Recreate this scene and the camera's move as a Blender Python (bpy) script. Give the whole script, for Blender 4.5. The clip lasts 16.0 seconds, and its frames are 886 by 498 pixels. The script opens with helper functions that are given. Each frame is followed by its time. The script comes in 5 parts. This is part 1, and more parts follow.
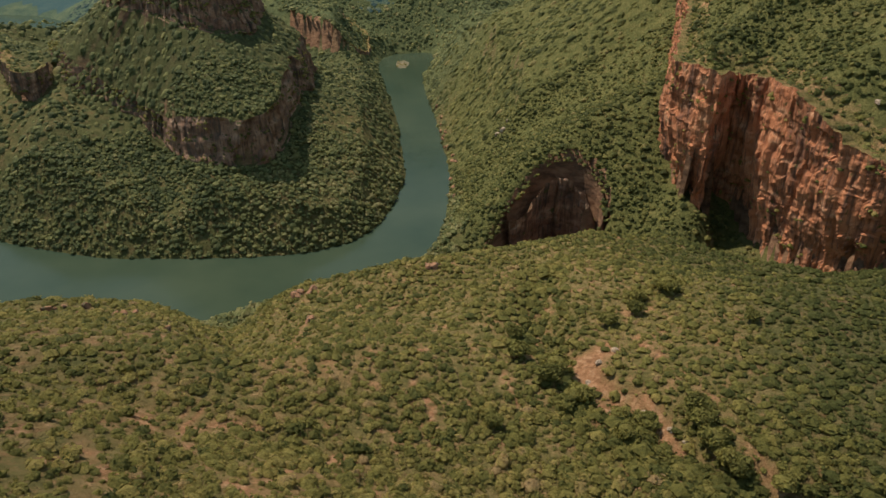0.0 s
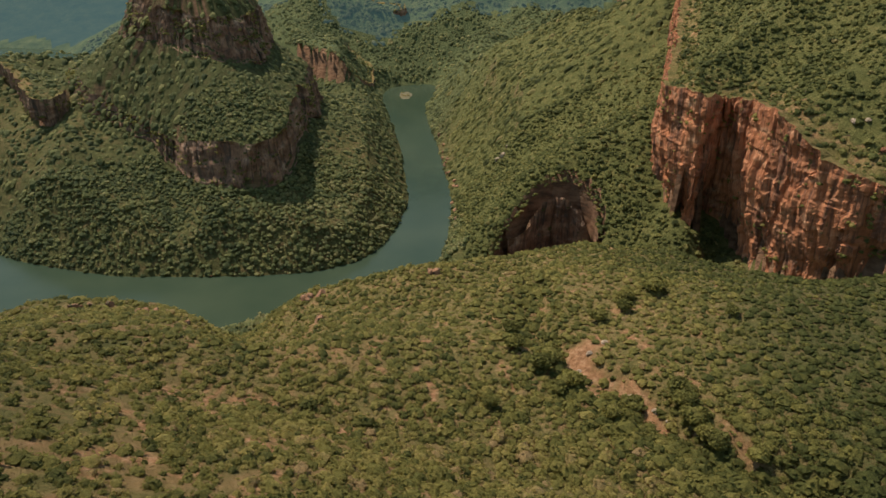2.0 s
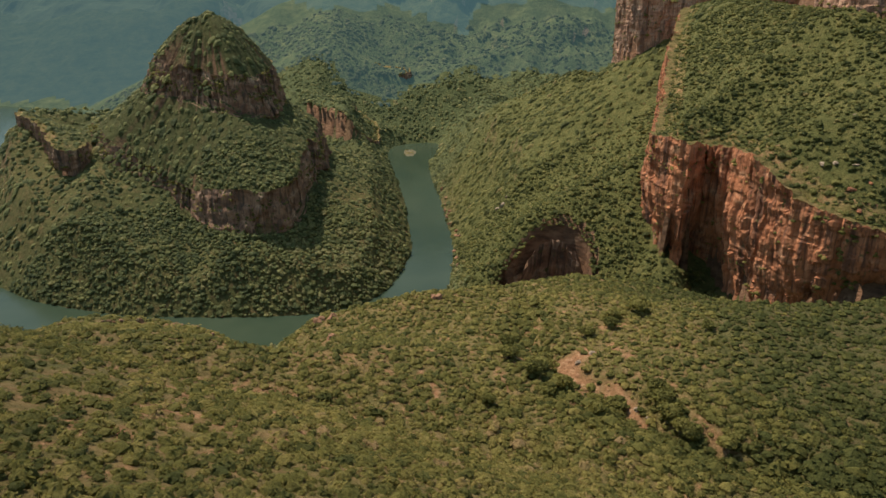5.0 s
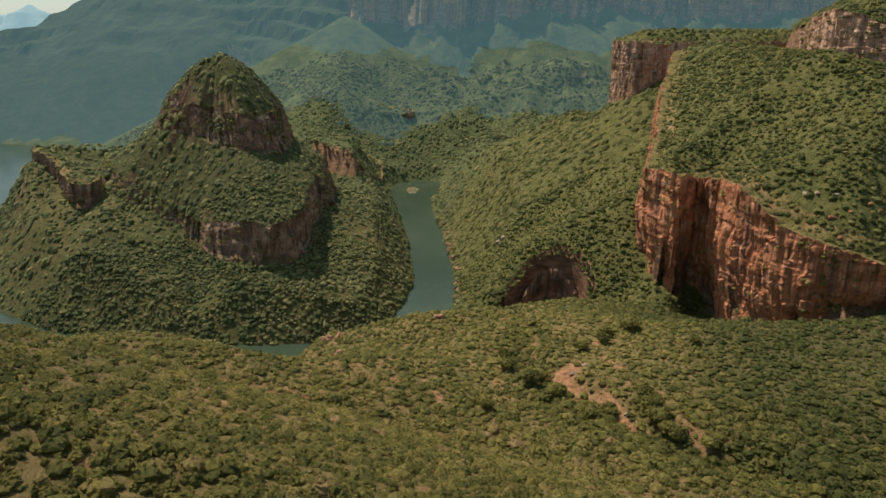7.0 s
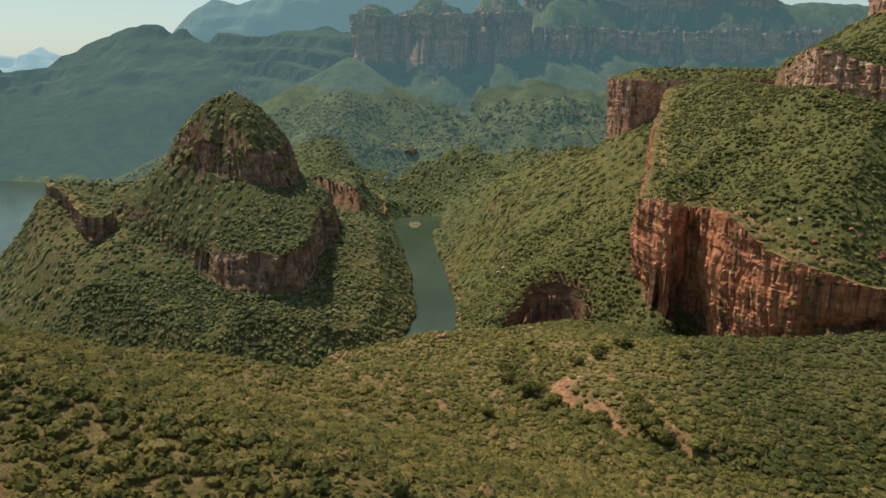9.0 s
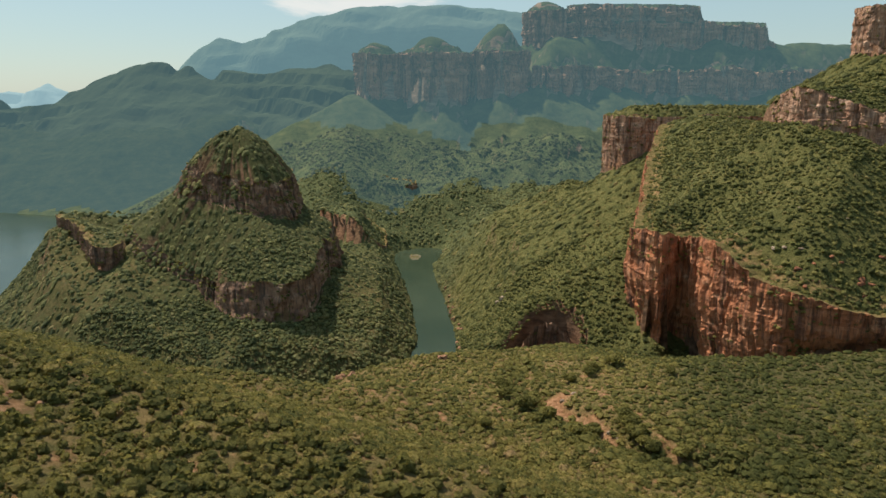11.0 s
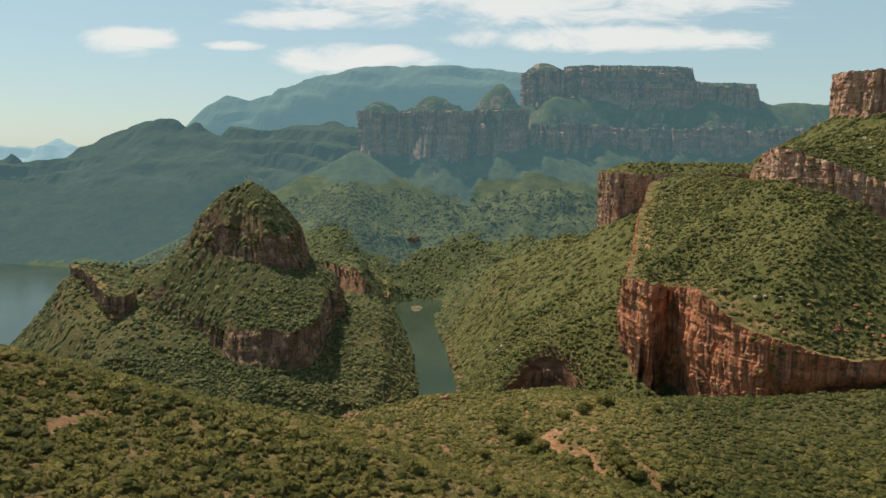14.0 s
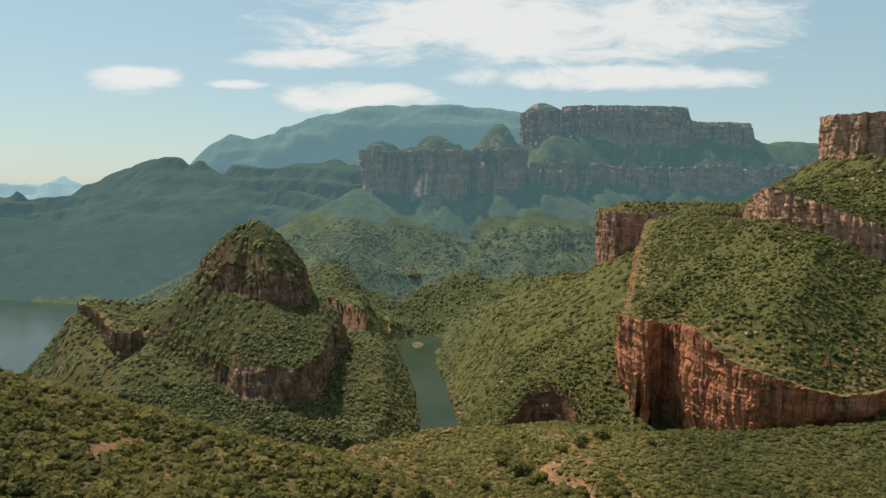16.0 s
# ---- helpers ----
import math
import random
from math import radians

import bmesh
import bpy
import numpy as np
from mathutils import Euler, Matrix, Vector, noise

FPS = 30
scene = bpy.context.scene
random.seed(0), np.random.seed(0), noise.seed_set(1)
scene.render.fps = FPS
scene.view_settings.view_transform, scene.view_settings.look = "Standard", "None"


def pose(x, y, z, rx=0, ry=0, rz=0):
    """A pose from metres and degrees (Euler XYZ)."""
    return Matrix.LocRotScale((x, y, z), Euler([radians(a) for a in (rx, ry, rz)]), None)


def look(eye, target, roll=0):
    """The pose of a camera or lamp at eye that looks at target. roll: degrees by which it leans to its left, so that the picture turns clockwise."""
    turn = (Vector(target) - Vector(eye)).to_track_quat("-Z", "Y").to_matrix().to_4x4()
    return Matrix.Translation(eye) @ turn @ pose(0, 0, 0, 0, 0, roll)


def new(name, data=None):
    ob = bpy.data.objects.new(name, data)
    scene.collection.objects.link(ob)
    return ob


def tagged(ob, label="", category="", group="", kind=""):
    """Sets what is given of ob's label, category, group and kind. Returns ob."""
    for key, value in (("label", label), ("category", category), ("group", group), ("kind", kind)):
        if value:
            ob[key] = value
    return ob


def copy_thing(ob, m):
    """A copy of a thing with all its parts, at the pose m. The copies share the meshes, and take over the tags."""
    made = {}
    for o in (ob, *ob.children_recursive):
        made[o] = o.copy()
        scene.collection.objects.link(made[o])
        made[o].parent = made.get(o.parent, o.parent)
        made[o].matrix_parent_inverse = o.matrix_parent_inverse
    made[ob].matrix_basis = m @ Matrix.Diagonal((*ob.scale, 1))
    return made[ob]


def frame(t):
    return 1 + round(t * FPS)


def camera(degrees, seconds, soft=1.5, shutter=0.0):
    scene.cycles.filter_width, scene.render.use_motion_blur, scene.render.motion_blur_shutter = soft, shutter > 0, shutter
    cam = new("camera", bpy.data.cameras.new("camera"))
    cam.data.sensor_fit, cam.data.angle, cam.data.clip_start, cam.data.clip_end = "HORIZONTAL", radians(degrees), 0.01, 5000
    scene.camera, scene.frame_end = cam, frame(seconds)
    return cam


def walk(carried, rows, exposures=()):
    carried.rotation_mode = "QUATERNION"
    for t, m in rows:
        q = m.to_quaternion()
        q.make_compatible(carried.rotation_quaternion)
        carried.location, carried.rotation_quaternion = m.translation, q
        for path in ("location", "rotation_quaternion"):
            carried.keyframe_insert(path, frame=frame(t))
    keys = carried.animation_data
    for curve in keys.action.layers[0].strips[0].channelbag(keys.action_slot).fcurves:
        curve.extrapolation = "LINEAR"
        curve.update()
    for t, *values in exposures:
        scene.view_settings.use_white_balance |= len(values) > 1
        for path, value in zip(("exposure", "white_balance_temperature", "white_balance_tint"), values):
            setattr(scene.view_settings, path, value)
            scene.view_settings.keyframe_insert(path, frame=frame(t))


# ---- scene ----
cam = camera(63.99, 16.0)

# seconds, x, y, z, tilt, lean, turn
PATH = [
    (0.0, 0.00, 0.00, 374.00, 61.380, -0.405, -0.046),
    (0.5, 0.02, -7.38, 373.38, 61.870, -0.398, -0.014),
    (1.0, 0.03, -14.63, 372.71, 62.624, -0.380, 0.057),
    (1.5, 0.04, -21.80, 372.00, 63.376, -0.355, 0.082),
    (2.0, 0.03, -28.89, 371.25, 64.115, -0.305, 0.096),
    (2.5, 0.02, -35.92, 370.48, 64.864, -0.277, 0.124),
    (3.0, -0.01, -42.91, 369.69, 65.669, -0.273, 0.160),
    (3.5, -0.04, -49.88, 368.88, 66.502, -0.235, 0.197),
    (4.0, -0.09, -56.83, 368.08, 67.363, -0.178, 0.214),
    (6.5, -0.47, -91.68, 364.25, 71.699, 0.110, 0.338),
    (7.0, -0.58, -98.70, 363.58, 72.454, 0.117, 0.373),
    (7.5, -0.70, -105.75, 362.96, 73.203, 0.094, 0.404),
    (8.0, -0.83, -112.82, 362.40, 73.981, 0.060, 0.431),
    (8.5, -0.97, -119.91, 361.91, 74.746, 0.005, 0.471),
    (9.0, -1.12, -127.01, 361.49, 75.503, -0.036, 0.498),
    (11.5, -2.04, -162.33, 360.81, 79.050, 0.162, 0.464),
    (12.0, -2.25, -169.28, 361.02, 79.755, 0.189, 0.475),
    (12.5, -2.47, -176.14, 361.36, 80.460, 0.189, 0.499),
    (13.0, -2.70, -182.90, 361.84, 81.168, 0.230, 0.519),
    (13.5, -2.94, -189.54, 362.47, 81.947, 0.304, 0.513),
    (14.0, -3.19, -196.03, 363.25, 82.712, 0.358, 0.504),
    (14.5, -3.44, -202.35, 364.21, 83.482, 0.381, 0.506),
    (15.0, -3.70, -208.47, 365.34, 84.214, 0.375, 0.517),
    (15.5, -3.96, -214.37, 366.66, 84.920, 0.344, 0.525),
    (16.0, -4.24, -220.00, 368.17, 85.628, 0.332, 0.542),
]
# lean is a turn about the line of sight, so it is applied last
walk(cam, [(t, pose(x, y, z, 0, 0, turn) @ pose(0, 0, 0, tilt) @ pose(0, 0, 0, 0, 0, lean)) for t, x, y, z, tilt, lean, turn in PATH],
     exposures=[(0.0, 0.50), (4.0, 0.54), (9.0, 0.60), (16.0, 0.60)])

# ---- world, sun ----
SUN_EL, SUN_AZ = 57.0, -48.0          # degrees; azimuth from +y towards +x
sun_dir = Vector((math.sin(radians(SUN_AZ)) * math.cos(radians(SUN_EL)), math.cos(radians(SUN_AZ)) * math.cos(radians(SUN_EL)), math.sin(radians(SUN_EL))))
world = bpy.data.worlds.new("sky")
scene.world = world
world.use_nodes = True
wn, wl = world.node_tree.nodes, world.node_tree.links
sky = wn.new("ShaderNodeTexSky")
sky.sky_type, sky.sun_disc = "NISHITA", False
sky.sun_elevation, sky.sun_rotation = radians(SUN_EL), radians(SUN_AZ)
sky.altitude, sky.air_density, sky.dust_density, sky.ozone_density = 600, 1.3, 0.7, 1.0
bg = wn["Background"]
bg.inputs["Strength"].default_value = 0.10


def wmath(op, *args):
    m = wn.new("ShaderNodeMath")
    m.operation = op
    for sock, v in zip(m.inputs, args):
        if isinstance(v, (int, float)):
            sock.default_value = v
        else:
            wl.new(v, sock)
    return m.outputs["Value"]


# thin white cloud: a long bank over the table mountain and a small one to the west of it
wco, wsep, wcom, wno = wn.new("ShaderNodeTexCoord"), wn.new("ShaderNodeSeparateXYZ"), wn.new("ShaderNodeCombineXYZ"), wn.new("ShaderNodeTexNoise")
wl.new(wco.outputs["Generated"], wsep.inputs["Vector"])
ahead = wmath("MAXIMUM", wmath("ABSOLUTE", wsep.outputs["Y"]), 0.05)
side, up = wmath("DIVIDE", wsep.outputs["X"], ahead), wmath("DIVIDE", wsep.outputs["Z"], ahead)
wl.new(wmath("MULTIPLY", side, 3.2), wcom.inputs["X"])
wl.new(wmath("MULTIPLY", up, 11.0), wcom.inputs["Y"])
wno.inputs["Scale"].default_value, wno.inputs["Detail"].default_value, wno.inputs["Roughness"].default_value, wno.inputs["Distortion"].default_value = 2.6, 10, 0.66, 0.6
wl.new(wcom.outputs["Vector"], wno.inputs["Vector"])
banks = None
for cu, cv, ru, rv in ((0.12, 0.235, 0.40, 0.070), (0.22, 0.164, 0.24, 0.022), (-0.13, 0.136, 0.13, 0.024), (-0.44, 0.159, 0.075, 0.026), (-0.21, 0.188, 0.11, 0.018), (-0.30, 0.152, 0.05, 0.008)):
    du_, dv_ = wmath("DIVIDE", wmath("SUBTRACT", side, cu), ru), wmath("DIVIDE", wmath("SUBTRACT", up, cv), rv)
    one = wmath("SUBTRACT", 1.0, wmath("ADD", wmath("MULTIPLY", du_, du_), wmath("MULTIPLY", dv_, dv_)))
    banks = one if banks is None else wmath("MAXIMUM", banks, one)
cover = wmath("ADD", wno.outputs["Fac"], wmath("MULTIPLY", wmath("MAXIMUM", banks, -1.0), 0.36))
wr = wn.new("ShaderNodeMapRange")
wr.interpolation_type = "SMOOTHSTEP"
wr.inputs["From Min"].default_value, wr.inputs["From Max"].default_value, wr.inputs["To Max"].default_value = 0.50, 0.82, 0.80
wl.new(cover, wr.inputs["Value"])
wmix = wn.new("ShaderNodeMix")
wmix.data_type = "RGBA"
wmix.inputs["B"].default_value = (5.9, 5.8, 5.5, 1)
wl.new(wr.outputs["Result"], wmix.inputs["Factor"])
veil = wn.new("ShaderNodeMix")            # thin high haze
veil.data_type = "RGBA"
veil.inputs["Factor"].default_value = 0.7
veil.inputs["B"].default_value = (2.15, 3.1, 3.3, 1)
wl.new(sky.outputs["Color"], veil.inputs["A"])
wl.new(veil.outputs["Result"], wmix.inputs["A"])
wl.new(wmix.outputs["Result"], bg.inputs["Color"])
sun = bpy.data.lights.new("sun", "SUN")
sun.energy, sun.angle, sun.color = 4.2, radians(0.55), (1.0, 0.885, 0.71)
sun_ob = new("sun", sun)
sun_ob.matrix_world = look(sun_dir * 3000, (0, 0, 0))


# ---- materials ----
def material(name, rough=0.9):
    m = bpy.data.materials.new(name)
    m.use_nodes = True
    n, l = m.node_tree.nodes, m.node_tree.links
    p = n["Principled BSDF"]
    p.inputs["Roughness"].default_value = rough
    return m, n, l, p


def noise_tex(n, l, scale, detail=4.0, rough=0.55, stretch=(1, 1, 1), shift=0.0):
    """Noise over the object's own metres; stretch: cycles multiplied for each axis."""
    co, mp, t = n.new("ShaderNodeTexCoord"), n.new("ShaderNodeMapping"), n.new("ShaderNodeTexNoise")
    mp.inputs["Scale"].default_value = stretch
    mp.inputs["Location"].default_value = (shift, shift * 0.7, shift * 0.3)
    t.inputs["Scale"].default_value, t.inputs["Detail"].default_value, t.inputs["Roughness"].default_value = scale, detail, rough
    l.new(co.outputs["Object"], mp.inputs["Vector"])
    l.new(mp.outputs["Vector"], t.inputs["Vector"])
    return t.outputs["Fac"]


def ramp(n, l, fac, stops):
    r = n.new("ShaderNodeValToRGB")
    e = r.color_ramp.elements
    while len(e) < len(stops):
        e.new(0.5)
    for k, (at, col) in zip(e, stops):
        k.position, k.color = at, (*col, 1)
    l.new(fac, r.inputs["Fac"])
    return r.outputs["Color"]


def grey(n, l, fac, a, b):
    """A mask that runs from 0 at a to 1 at b."""
    m = n.new("ShaderNodeMapRange")
    m.inputs["From Min"].default_value, m.inputs["From Max"].default_value = a, b
    l.new(fac, m.inputs["Value"])
    return m.outputs["Result"]


def mix(n, l, fac, a, b):
    m = n.new("ShaderNodeMix")
    m.data_type = "RGBA"
    for sock, v in ((m.inputs["Factor"], fac), (m.inputs["A"], a), (m.inputs["B"], b)):
        if isinstance(v, (int, float)):
            sock.default_value = v
        elif isinstance(v, tuple):
            sock.default_value = (*v, 1)
        else:
            l.new(v, sock)
    return m.outputs["Result"]


def math_node(n, l, op, a, b):
    m = n.new("ShaderNodeMath")
    m.operation = op
    for sock, v in zip(m.inputs, (a, b)):
        if isinstance(v, (int, float)):
            sock.default_value = v
        else:
            l.new(v, sock)
    return m.outputs["Value"]


def bump(n, l, p, fac, strength, distance):
    b = n.new("ShaderNodeBump")
    b.inputs["Strength"].default_value, b.inputs["Distance"].default_value = strength, distance
    l.new(fac, b.inputs["Height"])
    l.new(b.outputs["Normal"], p.inputs["Normal"])


def attribute(n, name):
    a = n.new("ShaderNodeAttribute")
    a.attribute_name = name
    return a.outputs["Fac"]


HAZE_GLOW = (0.027, 0.054, 0.062)      # haze colour that far rock, ground and woods emit


def haze_glow(p, k=1.0):
    p.inputs["Emission Color"].default_value = (*(k * c for c in HAZE_GLOW), 1)
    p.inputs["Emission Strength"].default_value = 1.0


def rock_material(name, tones, streak, size=1.0, pale=(0.40, 0.30, 0.22), far=False):
    m, n, l, p = material(name, 0.92)
    # far rock carries the painted haze as emission
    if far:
        haze_glow(p, 1.1)
    p.inputs["Specular IOR Level"].default_value = 0.2
    col = ramp(n, l, noise_tex(n, l, 0.05 / size, 6, 0.6, (1, 1, 2.0)), [(0.3, tones[0]), (0.45, tones[1]), (0.58, tones[2]), (0.74, tones[3])])
    col = mix(n, l, grey(n, l, noise_tex(n, l, 0.11 / size, 5, 0.65, (1, 1, 0.12), 31.0), 0.50, 0.66), col, streak)
    col = mix(n, l, math_node(n, l, "MULTIPLY", grey(n, l, noise_tex(n, l, 0.5 / size, 4, 0.6, (1, 1, 0.07), 53.0), 0.50, 0.64), 0.75), col, streak)
    col = mix(n, l, math_node(n, l, "MULTIPLY", grey(n, l, noise_tex(n, l, 0.35 / size, 6, 0.7, (1, 1, 2.5), 11.0), 0.62, 0.75), 0.7), col, pale)
    col = mix(n, l, grey(n, l, noise_tex(n, l, 0.16 / size, 4, 0.6, (1, 1, 1), 71.0), 0.62, 0.70), col, (0.075, 0.085, 0.03))
    l.new(col, p.inputs["Base Color"])
    bump(n, l, p, noise_tex(n, l, 0.7 / size, 8, 0.7, (1, 1, 0.45), 5.0), 1.0, 1.6 * size)
    return m


MAT_ROCK = rock_material("red_sandstone", ((0.22, 0.086, 0.047), (0.40, 0.152, 0.074), (0.475, 0.200, 0.104), (0.54, 0.32, 0.20)), (0.12, 0.060, 0.043))
MAT_ROCK_BROWN = rock_material("weathered_brown_sandstone", ((0.12, 0.068, 0.048), (0.22, 0.12, 0.080), (0.31, 0.185, 0.125), (0.44, 0.32, 0.23)), (0.066, 0.048, 0.040))
MAT_ROCK_HAZY = rock_material("hazy_grey_red_quartzite", ((0.14, 0.075, 0.050), (0.24, 0.130, 0.085), (0.31, 0.175, 0.115), (0.38, 0.24, 0.17)), (0.085, 0.055, 0.042), 3.0, (0.42, 0.29, 0.20), True)

MAT_ROCK_PALE = rock_material("pink_sandstone", ((0.25, 0.125, 0.085), (0.40, 0.22, 0.145), (0.48, 0.29, 0.20), (0.55, 0.40, 0.30)), (0.15, 0.095, 0.075), 0.8)

# scrub ground: soil, dry grass and low growth; the attributes bare and wood say how much of each
MAT_GROUND, n, l, p = material("scrub_ground", 0.95)
p.inputs["Specular IOR Level"].default_value = 0.1
grass = ramp(n, l, noise_tex(n, l, 0.12, 6, 0.65), [(0.3, (0.072, 0.072, 0.024)), (0.48, (0.145, 0.118, 0.044)), (0.62, (0.21, 0.150, 0.066)), (0.75, (0.27, 0.17, 0.090))])
soil = ramp(n, l, noise_tex(n, l, 0.35, 6, 0.65, (1, 1, 1), 9.0), [(0.3, (0.20, 0.100, 0.052)), (0.5, (0.33, 0.170, 0.090)), (0.7, (0.46, 0.28, 0.17))])
woods = ramp(n, l, noise_tex(n, l, 0.055, 9, 0.78, (1, 1, 1), 3.0), [(0.32, (0.026, 0.034, 0.014)), (0.47, (0.046, 0.056, 0.022)), (0.60, (0.070, 0.078, 0.030)), (0.74, (0.10, 0.098, 0.044))])
spots = math_node(n, l, "ADD", grey(n, l, noise_tex(n, l, 0.09, 7, 0.7, (1, 1, 1), 41.0), 0.53, 0.68), attribute(n, "bare"))
col = mix(n, l, math_node(n, l, "MINIMUM", spots, 1.0), grass, soil)
meadow = ramp(n, l, noise_tex(n, l, 0.09, 9, 0.82, (1, 1, 1), 27.0), [(0.32, (0.046, 0.052, 0.019)), (0.47, (0.088, 0.090, 0.030)), (0.60, (0.134, 0.122, 0.044)), (0.74, (0.19, 0.145, 0.066))])
col = mix(n, l, attribute(n, "wood"), col, woods)
col = mix(n, l, attribute(n, "meadow"), col, meadow)
# paler, greyer scrub up the valley: distance haze mixed into the base colour
haze_tone = ramp(n, l, noise_tex(n, l, 0.02, 10, 0.8, (1, 1, 1), 19.0), [(0.32, (0.044, 0.056, 0.026)), (0.48, (0.075, 0.088, 0.038)), (0.62, (0.110, 0.118, 0.050)), (0.75, (0.15, 0.135, 0.07))])
col = mix(n, l, attribute(n, "haze_tone"), col, haze_tone)
geo = n.new("ShaderNodeNewGeometry")
sep = n.new("ShaderNodeSeparateXYZ")
l.new(geo.outputs["True Normal"], sep.inputs["Vector"])
crag = ramp(n, l, noise_tex(n, l, 0.06, 6, 0.65, (1, 1, 3.0), 77.0), [(0.35, (0.09, 0.055, 0.038)), (0.5, (0.18, 0.10, 0.062)), (0.68, (0.27, 0.16, 0.10))])
col = mix(n, l, grey(n, l, sep.outputs["Z"], 0.52, 0.40), col, crag)
l.new(col, p.inputs["Base Color"])
bump(n, l, p, noise_tex(n, l, 0.10, 9, 0.75, (1, 1, 1), 3.0), 1.0, 5.0)

MAT_WATER, n, l, p = material("lake_water", 0.16)
deep = ramp(n, l, noise_tex(n, l, 0.006, 4, 0.6), [(0.35, (0.026, 0.042, 0.028)), (0.65, (0.040, 0.056, 0.036))])
l.new(deep, p.inputs["Base Color"])
p.inputs["Specular IOR Level"].default_value = 0.14
bump(n, l, p, noise_tex(n, l, 0.5, 4, 0.6), 0.25, 0.15)


def hazy_ground(name, glow, tone):
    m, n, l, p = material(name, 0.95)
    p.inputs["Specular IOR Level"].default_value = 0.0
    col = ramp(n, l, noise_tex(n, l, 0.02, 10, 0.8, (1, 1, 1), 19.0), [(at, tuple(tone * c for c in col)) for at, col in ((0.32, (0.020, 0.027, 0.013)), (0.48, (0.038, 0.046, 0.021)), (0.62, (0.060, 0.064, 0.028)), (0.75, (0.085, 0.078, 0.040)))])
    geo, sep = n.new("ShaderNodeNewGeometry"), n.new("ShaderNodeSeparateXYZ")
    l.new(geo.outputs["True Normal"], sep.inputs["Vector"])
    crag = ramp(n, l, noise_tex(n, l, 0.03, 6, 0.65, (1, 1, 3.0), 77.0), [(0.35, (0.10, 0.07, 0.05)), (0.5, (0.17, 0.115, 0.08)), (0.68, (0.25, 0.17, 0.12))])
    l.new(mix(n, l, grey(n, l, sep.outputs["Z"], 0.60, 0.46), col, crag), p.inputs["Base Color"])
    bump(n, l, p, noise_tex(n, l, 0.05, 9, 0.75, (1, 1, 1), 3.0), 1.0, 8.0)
    # distance haze put into the scrub ground as emission
    haze_glow(p, glow)
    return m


# far shore also toned darker to stand for its duller light
MAT_HAZY_GROUND, MAT_HAZY_VALLEY_HEAD, MAT_HAZY_SHORE = hazy_ground("hazy_mountain_scrub", 1.2, 1.15), hazy_ground("hazy_valley_head_scrub", 0.55, 1.7), hazy_ground("hazy_shore_scrub", 1.2, 0.6)


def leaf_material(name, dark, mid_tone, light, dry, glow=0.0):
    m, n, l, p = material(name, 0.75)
    # distant foliage emits the haze colour in place of real haze
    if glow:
        haze_glow(p, glow / 0.58)
    p.inputs["Specular IOR Level"].default_value = 0.15
    col = ramp(n, l, attribute(n, "tint"), [(0.0, dark), (0.45, mid_tone), (0.8, light), (1.0, dry)])
    fine = ramp(n, l, noise_tex(n, l, 1.5, 6, 0.85), [(0.32, (0.45, 0.47, 0.50)), (0.5, (1, 1, 1)), (0.68, (1.55, 1.5, 1.3))])
    mul = n.new("ShaderNodeMix")
    mul.data_type, mul.blend_type = "RGBA", "MULTIPLY"
    mul.inputs["Factor"].default_value = 1.0
    l.new(col, mul.inputs["A"])
    l.new(fine, mul.inputs["B"])
    l.new(mul.outputs["Result"], p.inputs["Base Color"])
    bump(n, l, p, noise_tex(n, l, 1.7, 6, 0.85, (1, 1, 1), 13.0), 1.0, 0.8)
    tr, ms = n.new("ShaderNodeBsdfTranslucent"), n.new("ShaderNodeMixShader")
    l.new(mul.outputs["Result"], tr.inputs["Color"])
    ms.inputs["Fac"].default_value = 0.42
    l.new(p.outputs["BSDF"], ms.inputs[1])
    l.new(tr.outputs["BSDF"], ms.inputs[2])
    l.new(ms.outputs["Shader"], n["Material Output"].inputs["Surface"])
    return m


MAT_LEAF = leaf_material("bushveld_foliage", (0.088, 0.096, 0.030), (0.200, 0.182, 0.053), (0.315, 0.258, 0.085), (0.36, 0.25, 0.125))
MAT_FOREST = leaf_material("valley_forest_foliage", (0.068, 0.086, 0.042), (0.138, 0.156, 0.068), (0.235, 0.235, 0.096), (0.28, 0.255, 0.125))
MAT_SCRUB = leaf_material("canyon_side_foliage", (0.066, 0.076, 0.028), (0.130, 0.136, 0.045), (0.225, 0.208, 0.070), (0.28, 0.23, 0.10))
MAT_VALLEY = leaf_material("side_valley_foliage", (0.072, 0.088, 0.040), (0.150, 0.165, 0.070), (0.26, 0.25, 0.10), (0.31, 0.27, 0.13))
MAT_HAZY_WOODS = leaf_material("hazy_valley_head_foliage", (0.046, 0.056, 0.024), (0.080, 0.090, 0.036), (0.13, 0.13, 0.052), (0.17, 0.15, 0.07), 0.55)
MAT_BARK, n, l, p = material("grey_brown_bark", 0.95)
l.new(ramp(n, l, noise_tex(n, l, 3.0, 5, 0.7, (1, 1, 0.2)), [(0.3, (0.09, 0.065, 0.045)), (0.7, (0.24, 0.19, 0.14))]), p.inputs["Base Color"])


# ---- helpers for forms ----
def hash2(ix, iy, seed):
    h = (ix.astype(np.int64) * 374761393 + iy.astype(np.int64) * 668265263 + seed * 974634777) & 0xFFFFFFFF
    h = ((h ^ (h >> 13)) * 1274126177) & 0xFFFFFFFF
    return ((h ^ (h >> 16)) & 0xFFFFFF) / float(0xFFFFFF)


